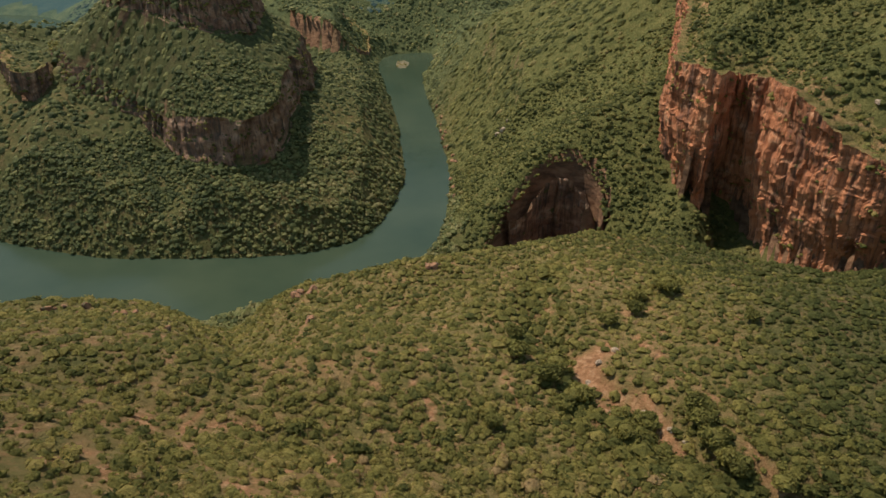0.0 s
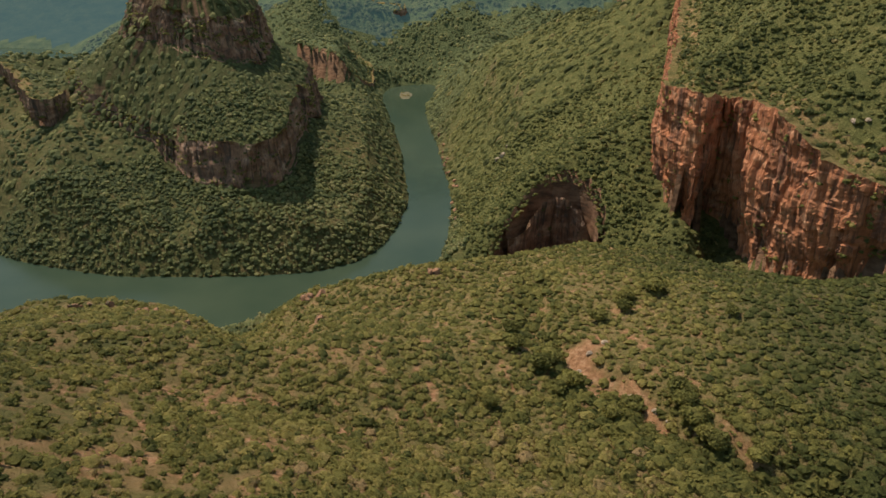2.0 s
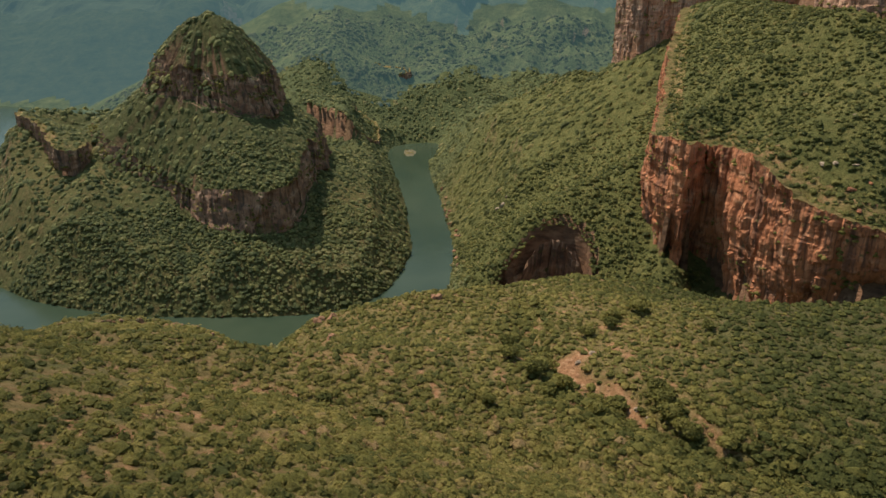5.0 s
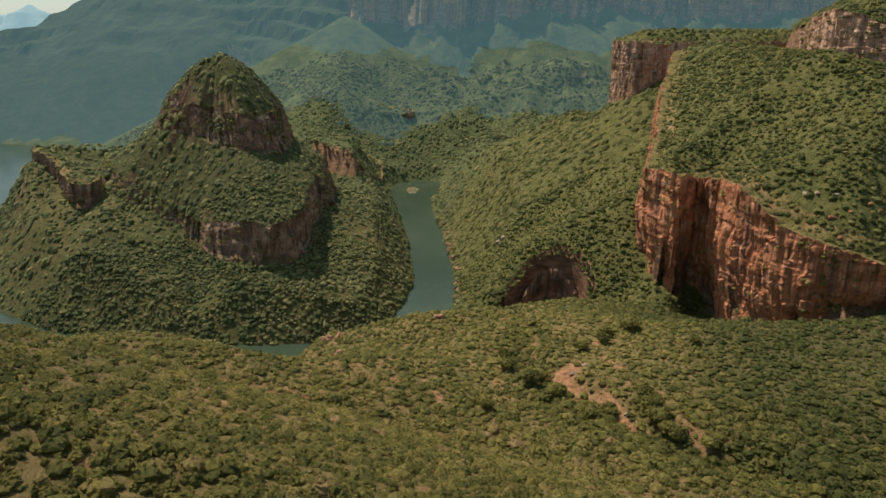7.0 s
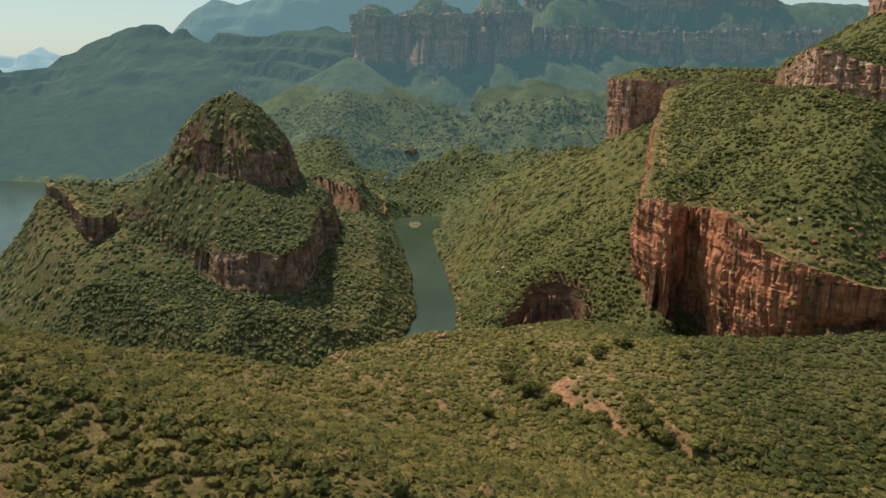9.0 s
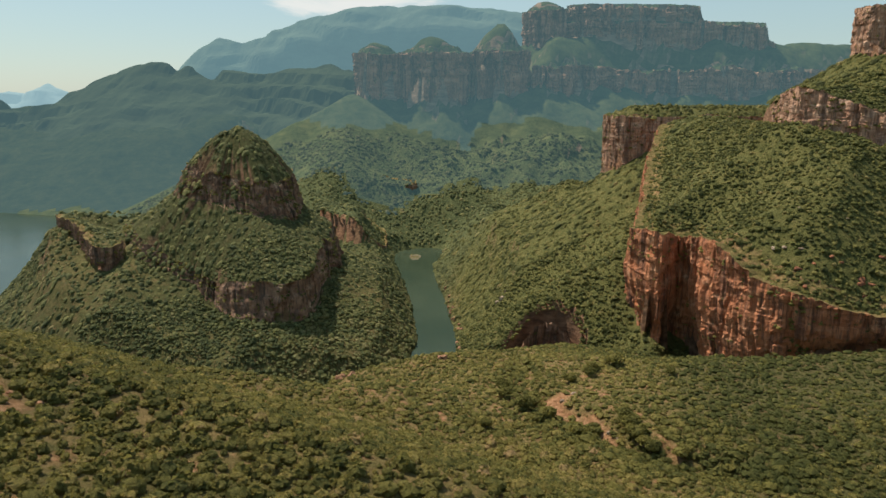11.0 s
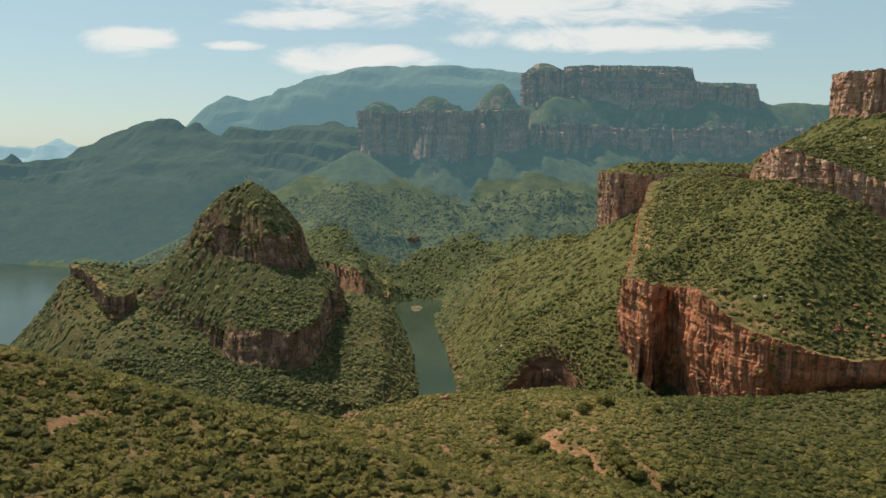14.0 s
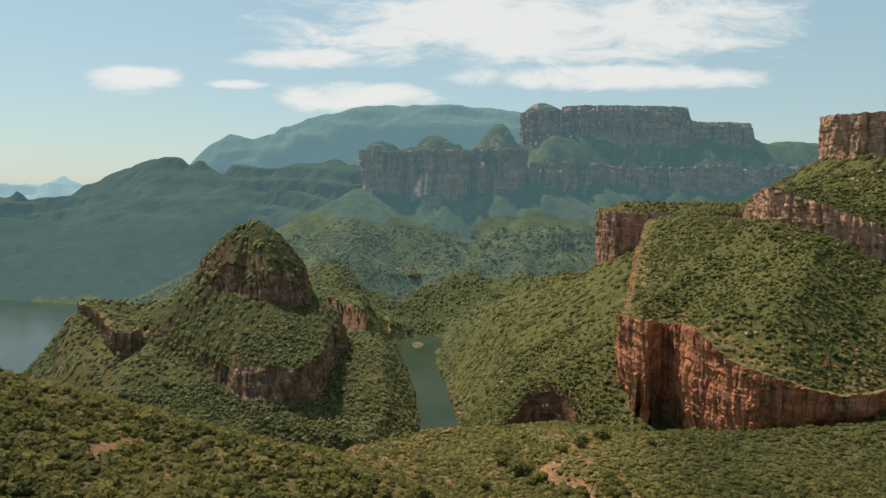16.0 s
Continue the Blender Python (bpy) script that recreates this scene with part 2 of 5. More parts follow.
def vnoise(x, y, seed=0):
    """Smooth noise in -1..1."""
    ix, iy = np.floor(x), np.floor(y)
    fx, fy = x - ix, y - iy
    fx, fy = fx * fx * fx * (fx * (fx * 6 - 15) + 10), fy * fy * fy * (fy * (fy * 6 - 15) + 10)
    a, b = hash2(ix, iy, seed), hash2(ix + 1, iy, seed)
    c, d = hash2(ix, iy + 1, seed), hash2(ix + 1, iy + 1, seed)
    return 2 * ((a * (1 - fx) + b * fx) * (1 - fy) + (c * (1 - fx) + d * fx) * fy) - 1


def fbm(x, y, octaves=4, seed=0):
    out, amp, tot = 0, 1.0, 0
    for o in range(octaves):
        out, tot = out + amp * vnoise(x, y, seed + o), tot + amp
        x, y, amp = x * 2.03 + 17.1, y * 2.03 - 9.7, amp * 0.5
    return out / tot


def sd_poly(X, Y, poly):
    """Signed distance to a closed outline: negative inside."""
    best, inside = np.full(X.shape, 1e18), np.zeros(X.shape, bool)
    for (x0, y0), (x1, y1) in zip(poly, poly[1:] + poly[:1]):
        dx, dy = x1 - x0, y1 - y0
        k = np.clip(((X - x0) * dx + (Y - y0) * dy) / (dx * dx + dy * dy), 0, 1)
        best = np.minimum(best, (X - x0 - k * dx) ** 2 + (Y - y0 - k * dy) ** 2)
        cross = (Y < y0) != (Y < y1)
        with np.errstate(divide="ignore", invalid="ignore"):
            inside ^= cross & (X < x0 + (Y - y0) * dx / (dy if dy else 1e-9))
    return np.where(inside, -1, 1) * np.sqrt(best)


def ridge(X, Y, pts, slope, soft=12.0, near=False):
    """The height of a crest line whose sides fall at the slope; near: measured from the nearest part of the line alone."""
    out, best = np.full(X.shape, -1e9), np.full(X.shape, 1e18)
    for (x0, y0, z0), (x1, y1, z1) in zip(pts, pts[1:]):
        dx, dy = x1 - x0, y1 - y0
        k = np.clip(((X - x0) * dx + (Y - y0) * dy) / (dx * dx + dy * dy), 0, 1)
        d = np.sqrt((X - x0 - k * dx) ** 2 + (Y - y0 - k * dy) ** 2 + soft * soft) - soft
        z = z0 + k * (z1 - z0) - slope * d
        out = np.where(d < best, z, out) if near else np.maximum(out, z)
        best = np.minimum(best, d)
    return out


def line_dist(X, Y, pts):
    out = np.full(X.shape, 1e18)
    for (x0, y0), (x1, y1) in zip(pts, pts[1:]):
        dx, dy = x1 - x0, y1 - y0
        k = np.clip(((X - x0) * dx + (Y - y0) * dy) / (dx * dx + dy * dy), 0, 1)
        out = np.minimum(out, (X - x0 - k * dx) ** 2 + (Y - y0 - k * dy) ** 2)
    return np.sqrt(out)


def smax(a, b, k=8.0):
    h = np.clip(0.5 + 0.5 * (a - b) / k, 0, 1)
    return b + (a - b) * h + k * h * (1 - h)


def smin(a, b, k=8.0):
    return -smax(-a, -b, k)


def step(a, b, v):
    k = np.clip((v - a) / (b - a), 0, 1)
    return k * k * (3 - 2 * k)


def mesa(X, Y, poly, top, base, slope, wide=8.0, conc=0.0, edge=1.0):
    """A tableland: its top inside the outline, a cliff at the edge, and scree below it that falls at the slope."""
    d = sd_poly(X, Y, poly)
    inner = base + (top - base) * step(0.0, wide * edge, -d)
    dd = np.maximum(d, 0)
    dc = np.minimum(dd, slope / (3 * conc)) if conc else dd
    return np.where(d < 0, inner, base - slope * dd + conc * dc * (2 * dd - dc)), d


# ---- plan ----
LAKE = [(-113, 1587), (-136, 1522), (-118, 1386), (-78, 1170), (-61, 1006), (-49, 877), (-62, 790), (-76, 739), (-103, 702), (-150, 676), (-246, 667),
        (-355, 668), (-432, 687), (-501, 711), (-640, 800), (-760, 950), (-860, 1150), (-920, 1500), (-950, 1800), (-1010, 1980), (-1120, 2070), (-1220, 2090),
        (-1340, 2120), (-1520, 2180), (-1900, 2200), (-2600, 2150), (-3000, 1700), (-1700, 900), (-900, 600), (-418, 575), (-163, 537), (-60, 585), (-30, 620),
        (5, 742), (12, 916), (-16, 1201), (-40, 1384), (-20, 1500), (-13, 1568), (-26, 1611)]
FORE = [(-900, -500), (-420, 0), (-300, 230), (-215, 292), (-179, 294), (-143, 292), (-117, 296), (-93, 312), (-78, 340), (-40, 343), (-4, 350), (50, 374),
        (100, 396), (140, 402), (190, 367), (230, 342), (300, 345), (345, 348), (600, 340), (1500, 100), (1500, -1200), (-900, -1200)]
# foot of the red wall: x, y, height of its brow, height of its foot
MASSIF_EDGE = [(330, 960, 330, 262), (285, 850, 300, 225), (264, 790, 280, 205), (247, 735, 264, 190), (237, 700, 256, 180), (222, 660, 240, 165), (206, 612, 228, 150), (192, 574, 230, 141),
               (189, 548, 237, 138), (192, 520, 240, 138), (199, 502, 240, 134), (209, 513, 236, 124), (221, 536, 231, 112), (234, 531, 232, 110), (238, 497, 237, 113), (232, 457, 242, 118),
               (239, 427, 232, 122), (248, 404, 221, 126), (261, 378, 218, 135), (279, 364, 214, 142), (300, 358, 208, 152), (322, 357, 204, 166), (348, 355, 207, 186), (400, 375, 215, 195),
               (470, 402, 230, 200), (800, 430, 260, 220), (1700, 400, 300, 240), (1900, 1000, 340, 280), (1000, 1300, 345, 300), (430, 1080, 345, 300)]
MASSIF = [(x, y) for x, y, _, _ in MASSIF_EDGE]
BAND = [(370, 650), (372, 606), (408, 563), (456, 518), (520, 470), (900, 450), (1700, 500), (1700, 1000), (700, 1050), (430, 800)]
BLOCK = [(541, 830), (548, 790), (600, 740), (800, 700), (1500, 760), (1500, 1000), (750, 1000), (580, 900)]
PILLAR = [(262, 1060), (272, 1005), (318, 985), (352, 995), (420, 1025), (700, 1090), (1000, 1180), (1000, 1400), (380, 1320), (285, 1180)]
SHOULDER = [(-520, 1150), (-640, 1090), (-672, 1040), (-650, 1004), (-606, 975), (-560, 915), (-533, 880), (-508, 884), (-500, 930), (-480, 1060)]
# the butte in rings round its middle: x, y, z of the brow and foot of its upper and its lower cliff
BUTTE_MID, BUTTE_TOP = (-340, 985), 321
UP_TOP = [(-426, 1000, 266), (-385, 955, 256), (-335, 925, 251), (-286, 908, 248), (-262, 930, 240), (-266, 1000, 245), (-282, 1070, 255), (-330, 1100, 262), (-400, 1075, 268)]
UP_FOOT = [(-452, 1002, 214), (-375, 928, 209), (-345, 906, 205), (-305, 888, 197), (-262, 888, 190), (-241, 918, 181), (-251, 1000, 185), (-270, 1085, 190), (-330, 1125, 200), (-420, 1095, 210)]
LOW_TOP = [(-440, 903, 136), (-381, 862, 124), (-335, 820, 108), (-300, 792, 114), (-252, 772, 124), (-227, 765, 121), (-203, 777, 127), (-192, 805, 133), (-197, 860, 147), (-203, 940, 150),
           (-208, 1040, 150), (-228, 1130, 150), (-330, 1190, 150), (-470, 1160, 160), (-520, 1060, 172), (-505, 960, 164)]
LOW_FOOT = [(-447, 886, 112), (-380, 850, 104), (-326, 801, 76), (-304, 780, 72), (-265, 755, 73), (-226, 749, 72), (-197, 760, 73), (-183, 795, 79), (-183, 850, 92), (-187, 930, 98),
            (-192, 1040, 95), (-212, 1140, 95), (-330, 1205, 100), (-480, 1180, 130), (-545, 1065, 160), (-520, 945, 150)]
KNOLL_A = [(-236, 1386), (-190, 1354), (-166, 1388), (-152, 1480), (-158, 1590), (-215, 1650), (-320, 1620), (-310, 1450)]
KNOLL_B = [(-190, 1765), (-130, 1752), (-92, 1775), (-98, 1820), (-186, 1870), (-276, 1850)]
def disc(x, y, r, ry):
    return [(x + r * math.sin(a), y - ry * math.cos(a)) for a in np.linspace(-math.pi, math.pi, 25)[:-1]]


# round towers: x, y, half width, half depth, height of brow and foot, height of the cone on top, its shape
TOWERS = [(-246, 2345, 82, 90, 512, 384, 50, 2.0), (-66, 2325, 108, 100, 514, 376, 66, 2.0), (168, 2350, 104, 95, 522, 392, 118, 1.15), (371, 2735, 78, 74, 700, 585, 46, 2.4)]
TABLE_LOW = [(275, 2330), (330, 2300), (430, 2400), (640, 2560), (800, 2600), (1060, 2580), (1230, 2620), (1600, 2760), (2600, 3300), (2600, 3800), (400, 3200), (250, 2700)]
TABLE_TOP = [(464, 2725), (488, 2698), (700, 2700), (960, 2720), (1187, 2740), (1294, 2800), (1350, 2950), (480, 2950)]
TABLE_CAP = [(471, 2740), (496, 2712), (700, 2715), (960, 2735), (1001, 2780), (1060, 2900), (480, 2930)]


def rounded(poly, times=1):
    for _ in range(times):
        poly = [(a[0] + k * (b[0] - a[0]), a[1] + k * (b[1] - a[1])) for a, b in zip(poly, poly[1:] + poly[:1]) for k in (0.2, 0.8)]
    return poly


def edge_value(X, Y, rows):
    """Brow and foot heights of an outline, weighted by how near each of its places lies."""
    p = np.array(rows, float)
    s = np.concatenate([[0], np.cumsum(np.hypot(*np.diff(p[:, :2], axis=0).T))])
    t = np.arange(0, s[-1], 9.0)
    q = [np.interp(t, s, p[:, k]) for k in range(4)]
    top, foot = np.full(X.shape, 230.0), np.full(X.shape, 150.0)
    near = (X > 60) & (X < 760) & (Y > 260) & (Y < 1150)
    x, y = X[near], Y[near]
    w, a, b = np.full(x.shape, 1e-12), np.zeros(x.shape), np.zeros(x.shape)
    for ex, ey, et, ef in zip(*q):
        k = 1 / ((x - ex) ** 2 + (y - ey) ** 2 + 20) ** 2
        w, a, b = w + k, a + k * et, b + k * ef
    top[near], foot[near] = a / w, b / w
    return top, foot


def round_table(ring, seed, wander):
    """Radius and height of a ring for every half degree round the butte's middle."""
    p = np.array(ring, float)
    dx, dy = p[:, 0] - BUTTE_MID[0], p[:, 1] - BUTTE_MID[1]
    an, r = np.arctan2(dx, -dy), np.hypot(dx, dy)
    o = np.argsort(an)
    grid = np.linspace(-np.pi, np.pi, 721)
    R, Zr = np.interp(grid, an[o], r[o], period=2 * np.pi), np.interp(grid, an[o], p[o, 2], period=2 * np.pi)
    w = np.array([0.25, 0.5, 0.25])
    for _ in range(8):
        R, Zr = (np.convolve(np.concatenate([q[-2:-1], q, q[1:2]]), w, "valid") for q in (R, Zr))
    c, e = np.cos(grid), np.sin(grid)
    return R + wander * fbm(3 * c + seed, 3 * e, 4, seed), Zr + 0.8 * wander * fbm(4 * c + seed, 4 * e, 4, seed + 5)


BUTTE_RINGS = [round_table(UP_TOP, 501, 9.0), round_table(UP_FOOT, 511, 9.0), round_table(LOW_TOP, 521, 10.0), round_table(LOW_FOOT, 531, 7.0)]
BUTTE_RINGS[1] = (np.maximum(BUTTE_RINGS[1][0], BUTTE_RINGS[0][0] + 3), BUTTE_RINGS[1][1])
BUTTE_RINGS[3] = (np.maximum(BUTTE_RINGS[3][0], BUTTE_RINGS[2][0] + 3), BUTTE_RINGS[3][1])
BUTTE_GRID = np.linspace(-np.pi, np.pi, 721)


def butte_height(X, Y, edge):
    """The butte's own ground; edge 1 draws it in under the rock of the cliffs."""
    dx, dy = X - BUTTE_MID[0], Y - BUTTE_MID[1]
    an, r = np.arctan2(dx, -dy), np.hypot(dx, dy)
    (r1, z1), (r2, z2), (r3, z3), (r4, z4) = ((np.interp(an, BUTTE_GRID, R), np.interp(an, BUTTE_GRID, Zr)) for R, Zr in BUTTE_RINGS)
    q = r + 7 * edge
    z = np.where(q < r1, z1 + (BUTTE_TOP - z1) * (1 - np.clip(q / r1, 0, 1) ** 1.65), z1 + (z2 - z1) * (q - r1) / (r2 - r1))
    k = np.clip((q - r2) / (r3 - r2), 0, 1)
    z = np.where(q < r2, z, z2 + (z3 - z2) * k)
    z = np.where(q < r3, z, z3 + (z4 - z3) * np.clip((q - r3) / (r4 - r3), 0, 1)) - 5 * edge
    d = np.maximum(r - r4, 0)
    return np.where(r < r4, z, z4 - 5 * edge * step(14, 0, d) - 0.50 * d + 0.0004 * np.minimum(d, 250) ** 2)


BAY = [(54, 552), (74, 569), (96, 582), (118, 580), (134, 560), (126, 522), (75, 505), (44, 520)]
LAKE, PILLAR, SHOULDER = rounded(LAKE), rounded(PILLAR), rounded(SHOULDER)
TABLE_TOP, TABLE_CAP = rounded(TABLE_TOP, 2), rounded(TABLE_CAP, 2)
BAND, BLOCK, KNOLL_A, KNOLL_B, BAY = rounded(BAND), rounded(BLOCK), rounded(KNOLL_A), rounded(KNOLL_B), rounded(BAY)


def warp(X, Y):
    """How far outlines wander from their plan."""
    k = 6 + 20 * step(1400, 2200, Y)
    return k * fbm(X / 60, Y / 60, 4, 31), k * fbm(X / 60, Y / 60, 4, 41)


def height(X, Y, edge=1.0):
    """The ground. edge: 1 leaves room for the cliffs' rock at the rims, near 0 takes the tops out to the rims."""
    n1, n2, n3 = fbm(X / 160, Y / 160, 4, 3), fbm(X / 45, Y / 45, 4, 11), fbm(X / 14, Y / 14, 3, 23)
    wx, wy = warp(X, Y)
    A, B = X + wx, Y + wy
    # foreland below the camera
    west = step(60, -60, X)
    inner = 184 + 0.05 * np.maximum(X, 0) - 0.24 * np.maximum(Y - 240, 0) * west - (0.3 + 0.34 * step(130, 190, X)) * np.maximum(Y - 308 + 22 * step(130, 190, X), 0) * (1 - west) * (1 - 0.8 * step(260, 340, X)) + 2.0 * n1
    inner = smax(inner, ridge(X, Y, [(-520, -420, 335), (-320, -140, 324), (-225, 0, 320), (-200, 60, 298), (-184, 150, 255), (-175, 200, 224), (-200, 284, 186)], 0.20, 10, True), 8)
    inner = smax(inner, ridge(X, Y, [(450, 40, 240), (300, 120, 218), (200, 190, 203), (150, 240, 197)], 0.2, 15), 8)
    inner = smax(inner, ridge(X, Y, [(-76, 334, 165), (-40, 338, 165), (-4, 342, 176), (50, 366, 171), (100, 388, 167), (140, 394, 167), (190, 360, 162), (230, 335, 168), (300, 338, 176), (345, 340, 208), (600, 330, 250)], 0.2, 12), 5)
    inner -= 22 * np.exp(-(line_dist(X, Y, [(-84, 255), (-95, 280), (-107, 310), (-150, 420)]) / 24) ** 2)
    inner -= 7 * np.exp(-(line_dist(X, Y, [(50, 320), (43, 270), (55, 240), (95, 175), (130, 150)]) / 9) ** 2)
    inner += (6 * np.exp(-((Y - 268) / 30) ** 2) * step(110, 160, X) - (8 * step(90, 135, X) + 12 * step(140, 200, X) + 6 * step(205, 255, X)) * step(290, 342, Y)) * step(440, 350, X)
    inner += 1.6 * n2 + 0.5 * n3
    d = sd_poly(X, Y, FORE)
    fore = inner - 0.62 * np.sqrt(np.maximum(d, 0) ** 2 + 144) + 0.62 * 12 + 4 * n2 * step(0, 40, d)
    h = fore
    # walls of the near valley
    d3 = sd_poly(X + 0.4 * wx, Y + 0.4 * wy, MASSIF)
    brow, base = edge_value(X + 0.4 * wx, Y + 0.4 * wy, MASSIF_EDGE[:26])
    base = base + 7 * fbm(X / 40, Y / 40, 3, 171)
    cap = 356 - 0.5 * np.clip(X - 345, 0, 135) + 4 * n1
    top = smin(brow + 0.74 * np.maximum(-d3 - 5, 0), cap, 40) + 3 * n2 * step(0, 25, -d3)
    massif = np.where(d3 < 0, base + (top - base) * step(7 * edge, 14 * edge, -d3), base - 0.72 * np.maximum(d3, 0))
    h = smax(h, massif + 4 * n2 * (d3 > 0), 6)
    db = sd_poly(A, B, BAND)
    h = np.where(db < 0, np.maximum(h, cap + 34 * step(4 * edge, 10 * edge, -db) + smin(0.6 * np.maximum(-db - 10, 0), 92 + 0.0 * X, 10)), h)
    dk = sd_poly(A, B, BLOCK)
    h = np.where(dk < 0, np.maximum(h, 408 + 74 * step(4 * edge, 10 * edge, -dk) + 0.05 * np.maximum(-dk, 0)), h)
    h = np.where(dk > 0, smax(h, 424 - 0.60 * dk - 3 * np.maximum(dk - 100, 0) + 3 * n2, 8), h)
    pil, dp = mesa(A, B, PILLAR, 339 + 3 * n2, 196, 0.9, 8, edge=edge)
    pil = pil + 15 * step(4, 45, -dp)
    h = smax(h, pil, 6)
    h = smax(h, ridge(X, Y, [(480, 1080, 350), (398, 1010, 338), (356, 930, 274), (316, 840, 240)], 0.7, 10) + 2 * n2, 8)
    h = smax(h, ridge(X, Y, [(268, 1050, 204), (231, 1200, 216), (141, 1235, 168), (75, 1290, 112), (-14, 1335, 50)], 0.55) + 5 * n2, 8)
    h = smax(h, ridge(X, Y, [(236, 700, 196), (209, 645, 199), (178, 642, 178), (148, 632, 171), (119, 621, 159), (90, 611, 145), (62, 598, 118), (44, 584, 94), (5, 610, 36)], 0.66, 5) + 3 * n2, 6)
    # hollow under the lower spur
    dy = sd_poly(A, B, BAY)
    h = np.where(dy < 11, np.minimum(h, 34 + (h - 34) * step(-2 + 6 * edge, 5 + 6 * edge, dy)), h)
    # butte on its promontory
    h = smax(h, butte_height(X, Y, edge) + (2.5 * n2 + 0.8 * n3) * (1 - 0.6 * edge), 3)
    ds = sd_poly(A, B, SHOULDER)
    crest = 146 - 0.45 * np.clip(-ds - 14, 0, 70) * step(-530, -590, X) + 0.13 * np.clip(-X - 520, 0, 160) + 0.10 * np.clip(Y - 900, 0, 90) + 4 * fbm(X / 30, Y / 30, 3, 143)
    foot = crest - 8 - 22 * step(-470, -520, X) + 7 * fbm(X / 34, Y / 34, 3, 145)
    h = smax(h, np.where(ds < 0, foot + (crest - foot) * step(2 * edge, 9 * edge, -ds), foot - 0.50 * np.maximum(ds, 0) + 0.0004 * np.minimum(np.maximum(ds, 0), 250) ** 2) + 2 * n2, 4)
    h = smax(h, ridge(X, Y, [(-640, 1020, 165), (-800, 1120, 90), (-930, 1300, 20)], 0.5) , 8)
    # valley head
    for poly, tz, bz in ((KNOLL_A, 112, 64), (KNOLL_B, 150, 112)):
        k, dk2 = mesa(A, B, poly, tz + 0.12 * np.maximum(-X - 190, 0), bz, 0.4, 8, edge=edge)
        h = smax(h, k + 2 * n2, 6)
    h = smax(h, ridge(X, Y, [(-330, 2240, 368), (-316, 1830, 206), (-250, 1660, 120), (-190, 1450, 60), (-170, 1250, 35)], 0.5, 40) + 8 * n1, 20)
    h = smax(h, ridge(X, Y, [(-330, 2260, 392), (-470, 2150, 300), (-620, 2000, 208), (-760, 1880, 110)], 0.5, 20) + 8 * n1, 12)
    h = smax(h, ridge(X, Y, [(300, 2300, 400), (200, 1950, 200), (160, 1700, 60)], 0.45, 40) + 8 * n1, 20)
    h = np.maximum(h, 2 + 0.16 * np.maximum(Y - 1590, 0) * step(-900, -300, X) + 4 * n2)
    # round towers and table mountain
    scr = 0.8
    for cx, cy, rx, ry, tz, bz, cone, power in TOWERS:
        k, dd = mesa(A, B, disc(cx, cy, rx, ry), tz, bz + 34 * fbm(X / 70, Y / 70, 3, 241), scr, 20, 0.00035, edge=edge)
        q = np.clip(np.hypot((A - cx) / rx, (B - cy) / ry), 0, 1)
        k = np.where(dd < -14 * edge, np.maximum(k, tz + cone * (1 - q ** power)), k)
        h = smax(h, k + 8 * n1 * (dd > 20), 10)
    k, dd = mesa(A, B, TABLE_LOW, 482 + 30 * fbm(X / 150, Y / 150, 3, 231), 392 + 55 * fbm(X / 110, Y / 110, 4, 243), 0.6, 24, 0.0003, edge=edge)
    k = np.where(dd < 0, k + smin(1.0 * np.maximum(-dd - 24, 0), 122 + 0 * X, 30), k)
    h = smax(h, k + 10 * n1 * (dd > 20), 10)
    for poly, bz, tz, taper in ((TABLE_TOP, 588, 672, 1230), (TABLE_CAP, 672, 735, 960)):
        dd = sd_poly(A, B, poly)
        h = np.where(dd < 0, np.maximum(h, bz + (tz - bz) * step(2 * edge, 20 * edge + 90 * step(taper, taper + 100, X), -dd)), h)
    # far shoulder
    h = smax(h, ridge(X, Y, [(1200, 3000, 560), (1550, 3000, 545), (2600, 3200, 380)], 0.5, 40) + 10 * n1, 20)
    h = h + (smin(h, 5 + 0.40 * np.hypot(X + 60, Y - 1595) + 3 * n2, 10) - h) * (Y > 1560) * step(1820, 1600, Y) * step(380, 160, np.abs(X + 60))
    h = np.maximum(h, 2 + 0 * X)
    # slopes beyond the reservoir
    shore = np.maximum(Y - 2050 - 0.25 * np.maximum(-X - 1100, 0), 0) * step(-640, -1000, X)
    h = np.maximum(h, np.minimum(0.36 * shore, 170 + 0.10 * shore) * (1 + 0.45 * fbm(X / 420, Y / 420, 4, 213)) + 6 * n2 * step(0, 120, shore))
    # shores
    dw = sd_poly(X + 3 * n2, Y + 3 * n2, LAKE)
    h = np.where(dw > 0, np.minimum(h, 0.6 + 0.95 * dw + 0.004 * dw * dw), -10.0)
    h = np.where((dw > 0), np.maximum(h, 0.5), np.maximum(h, -0.8 + 0.8 * dw))
    return h


# ---- ground: one sheet, fine in front and coarse behind ----
def mesh_from(name, verts, faces, mat, smooth=True):
    me = bpy.data.meshes.new(name)
    me.from_pydata(verts, [], faces)
    me.materials.append(mat)
    if smooth:
        me.shade_smooth()
    return me


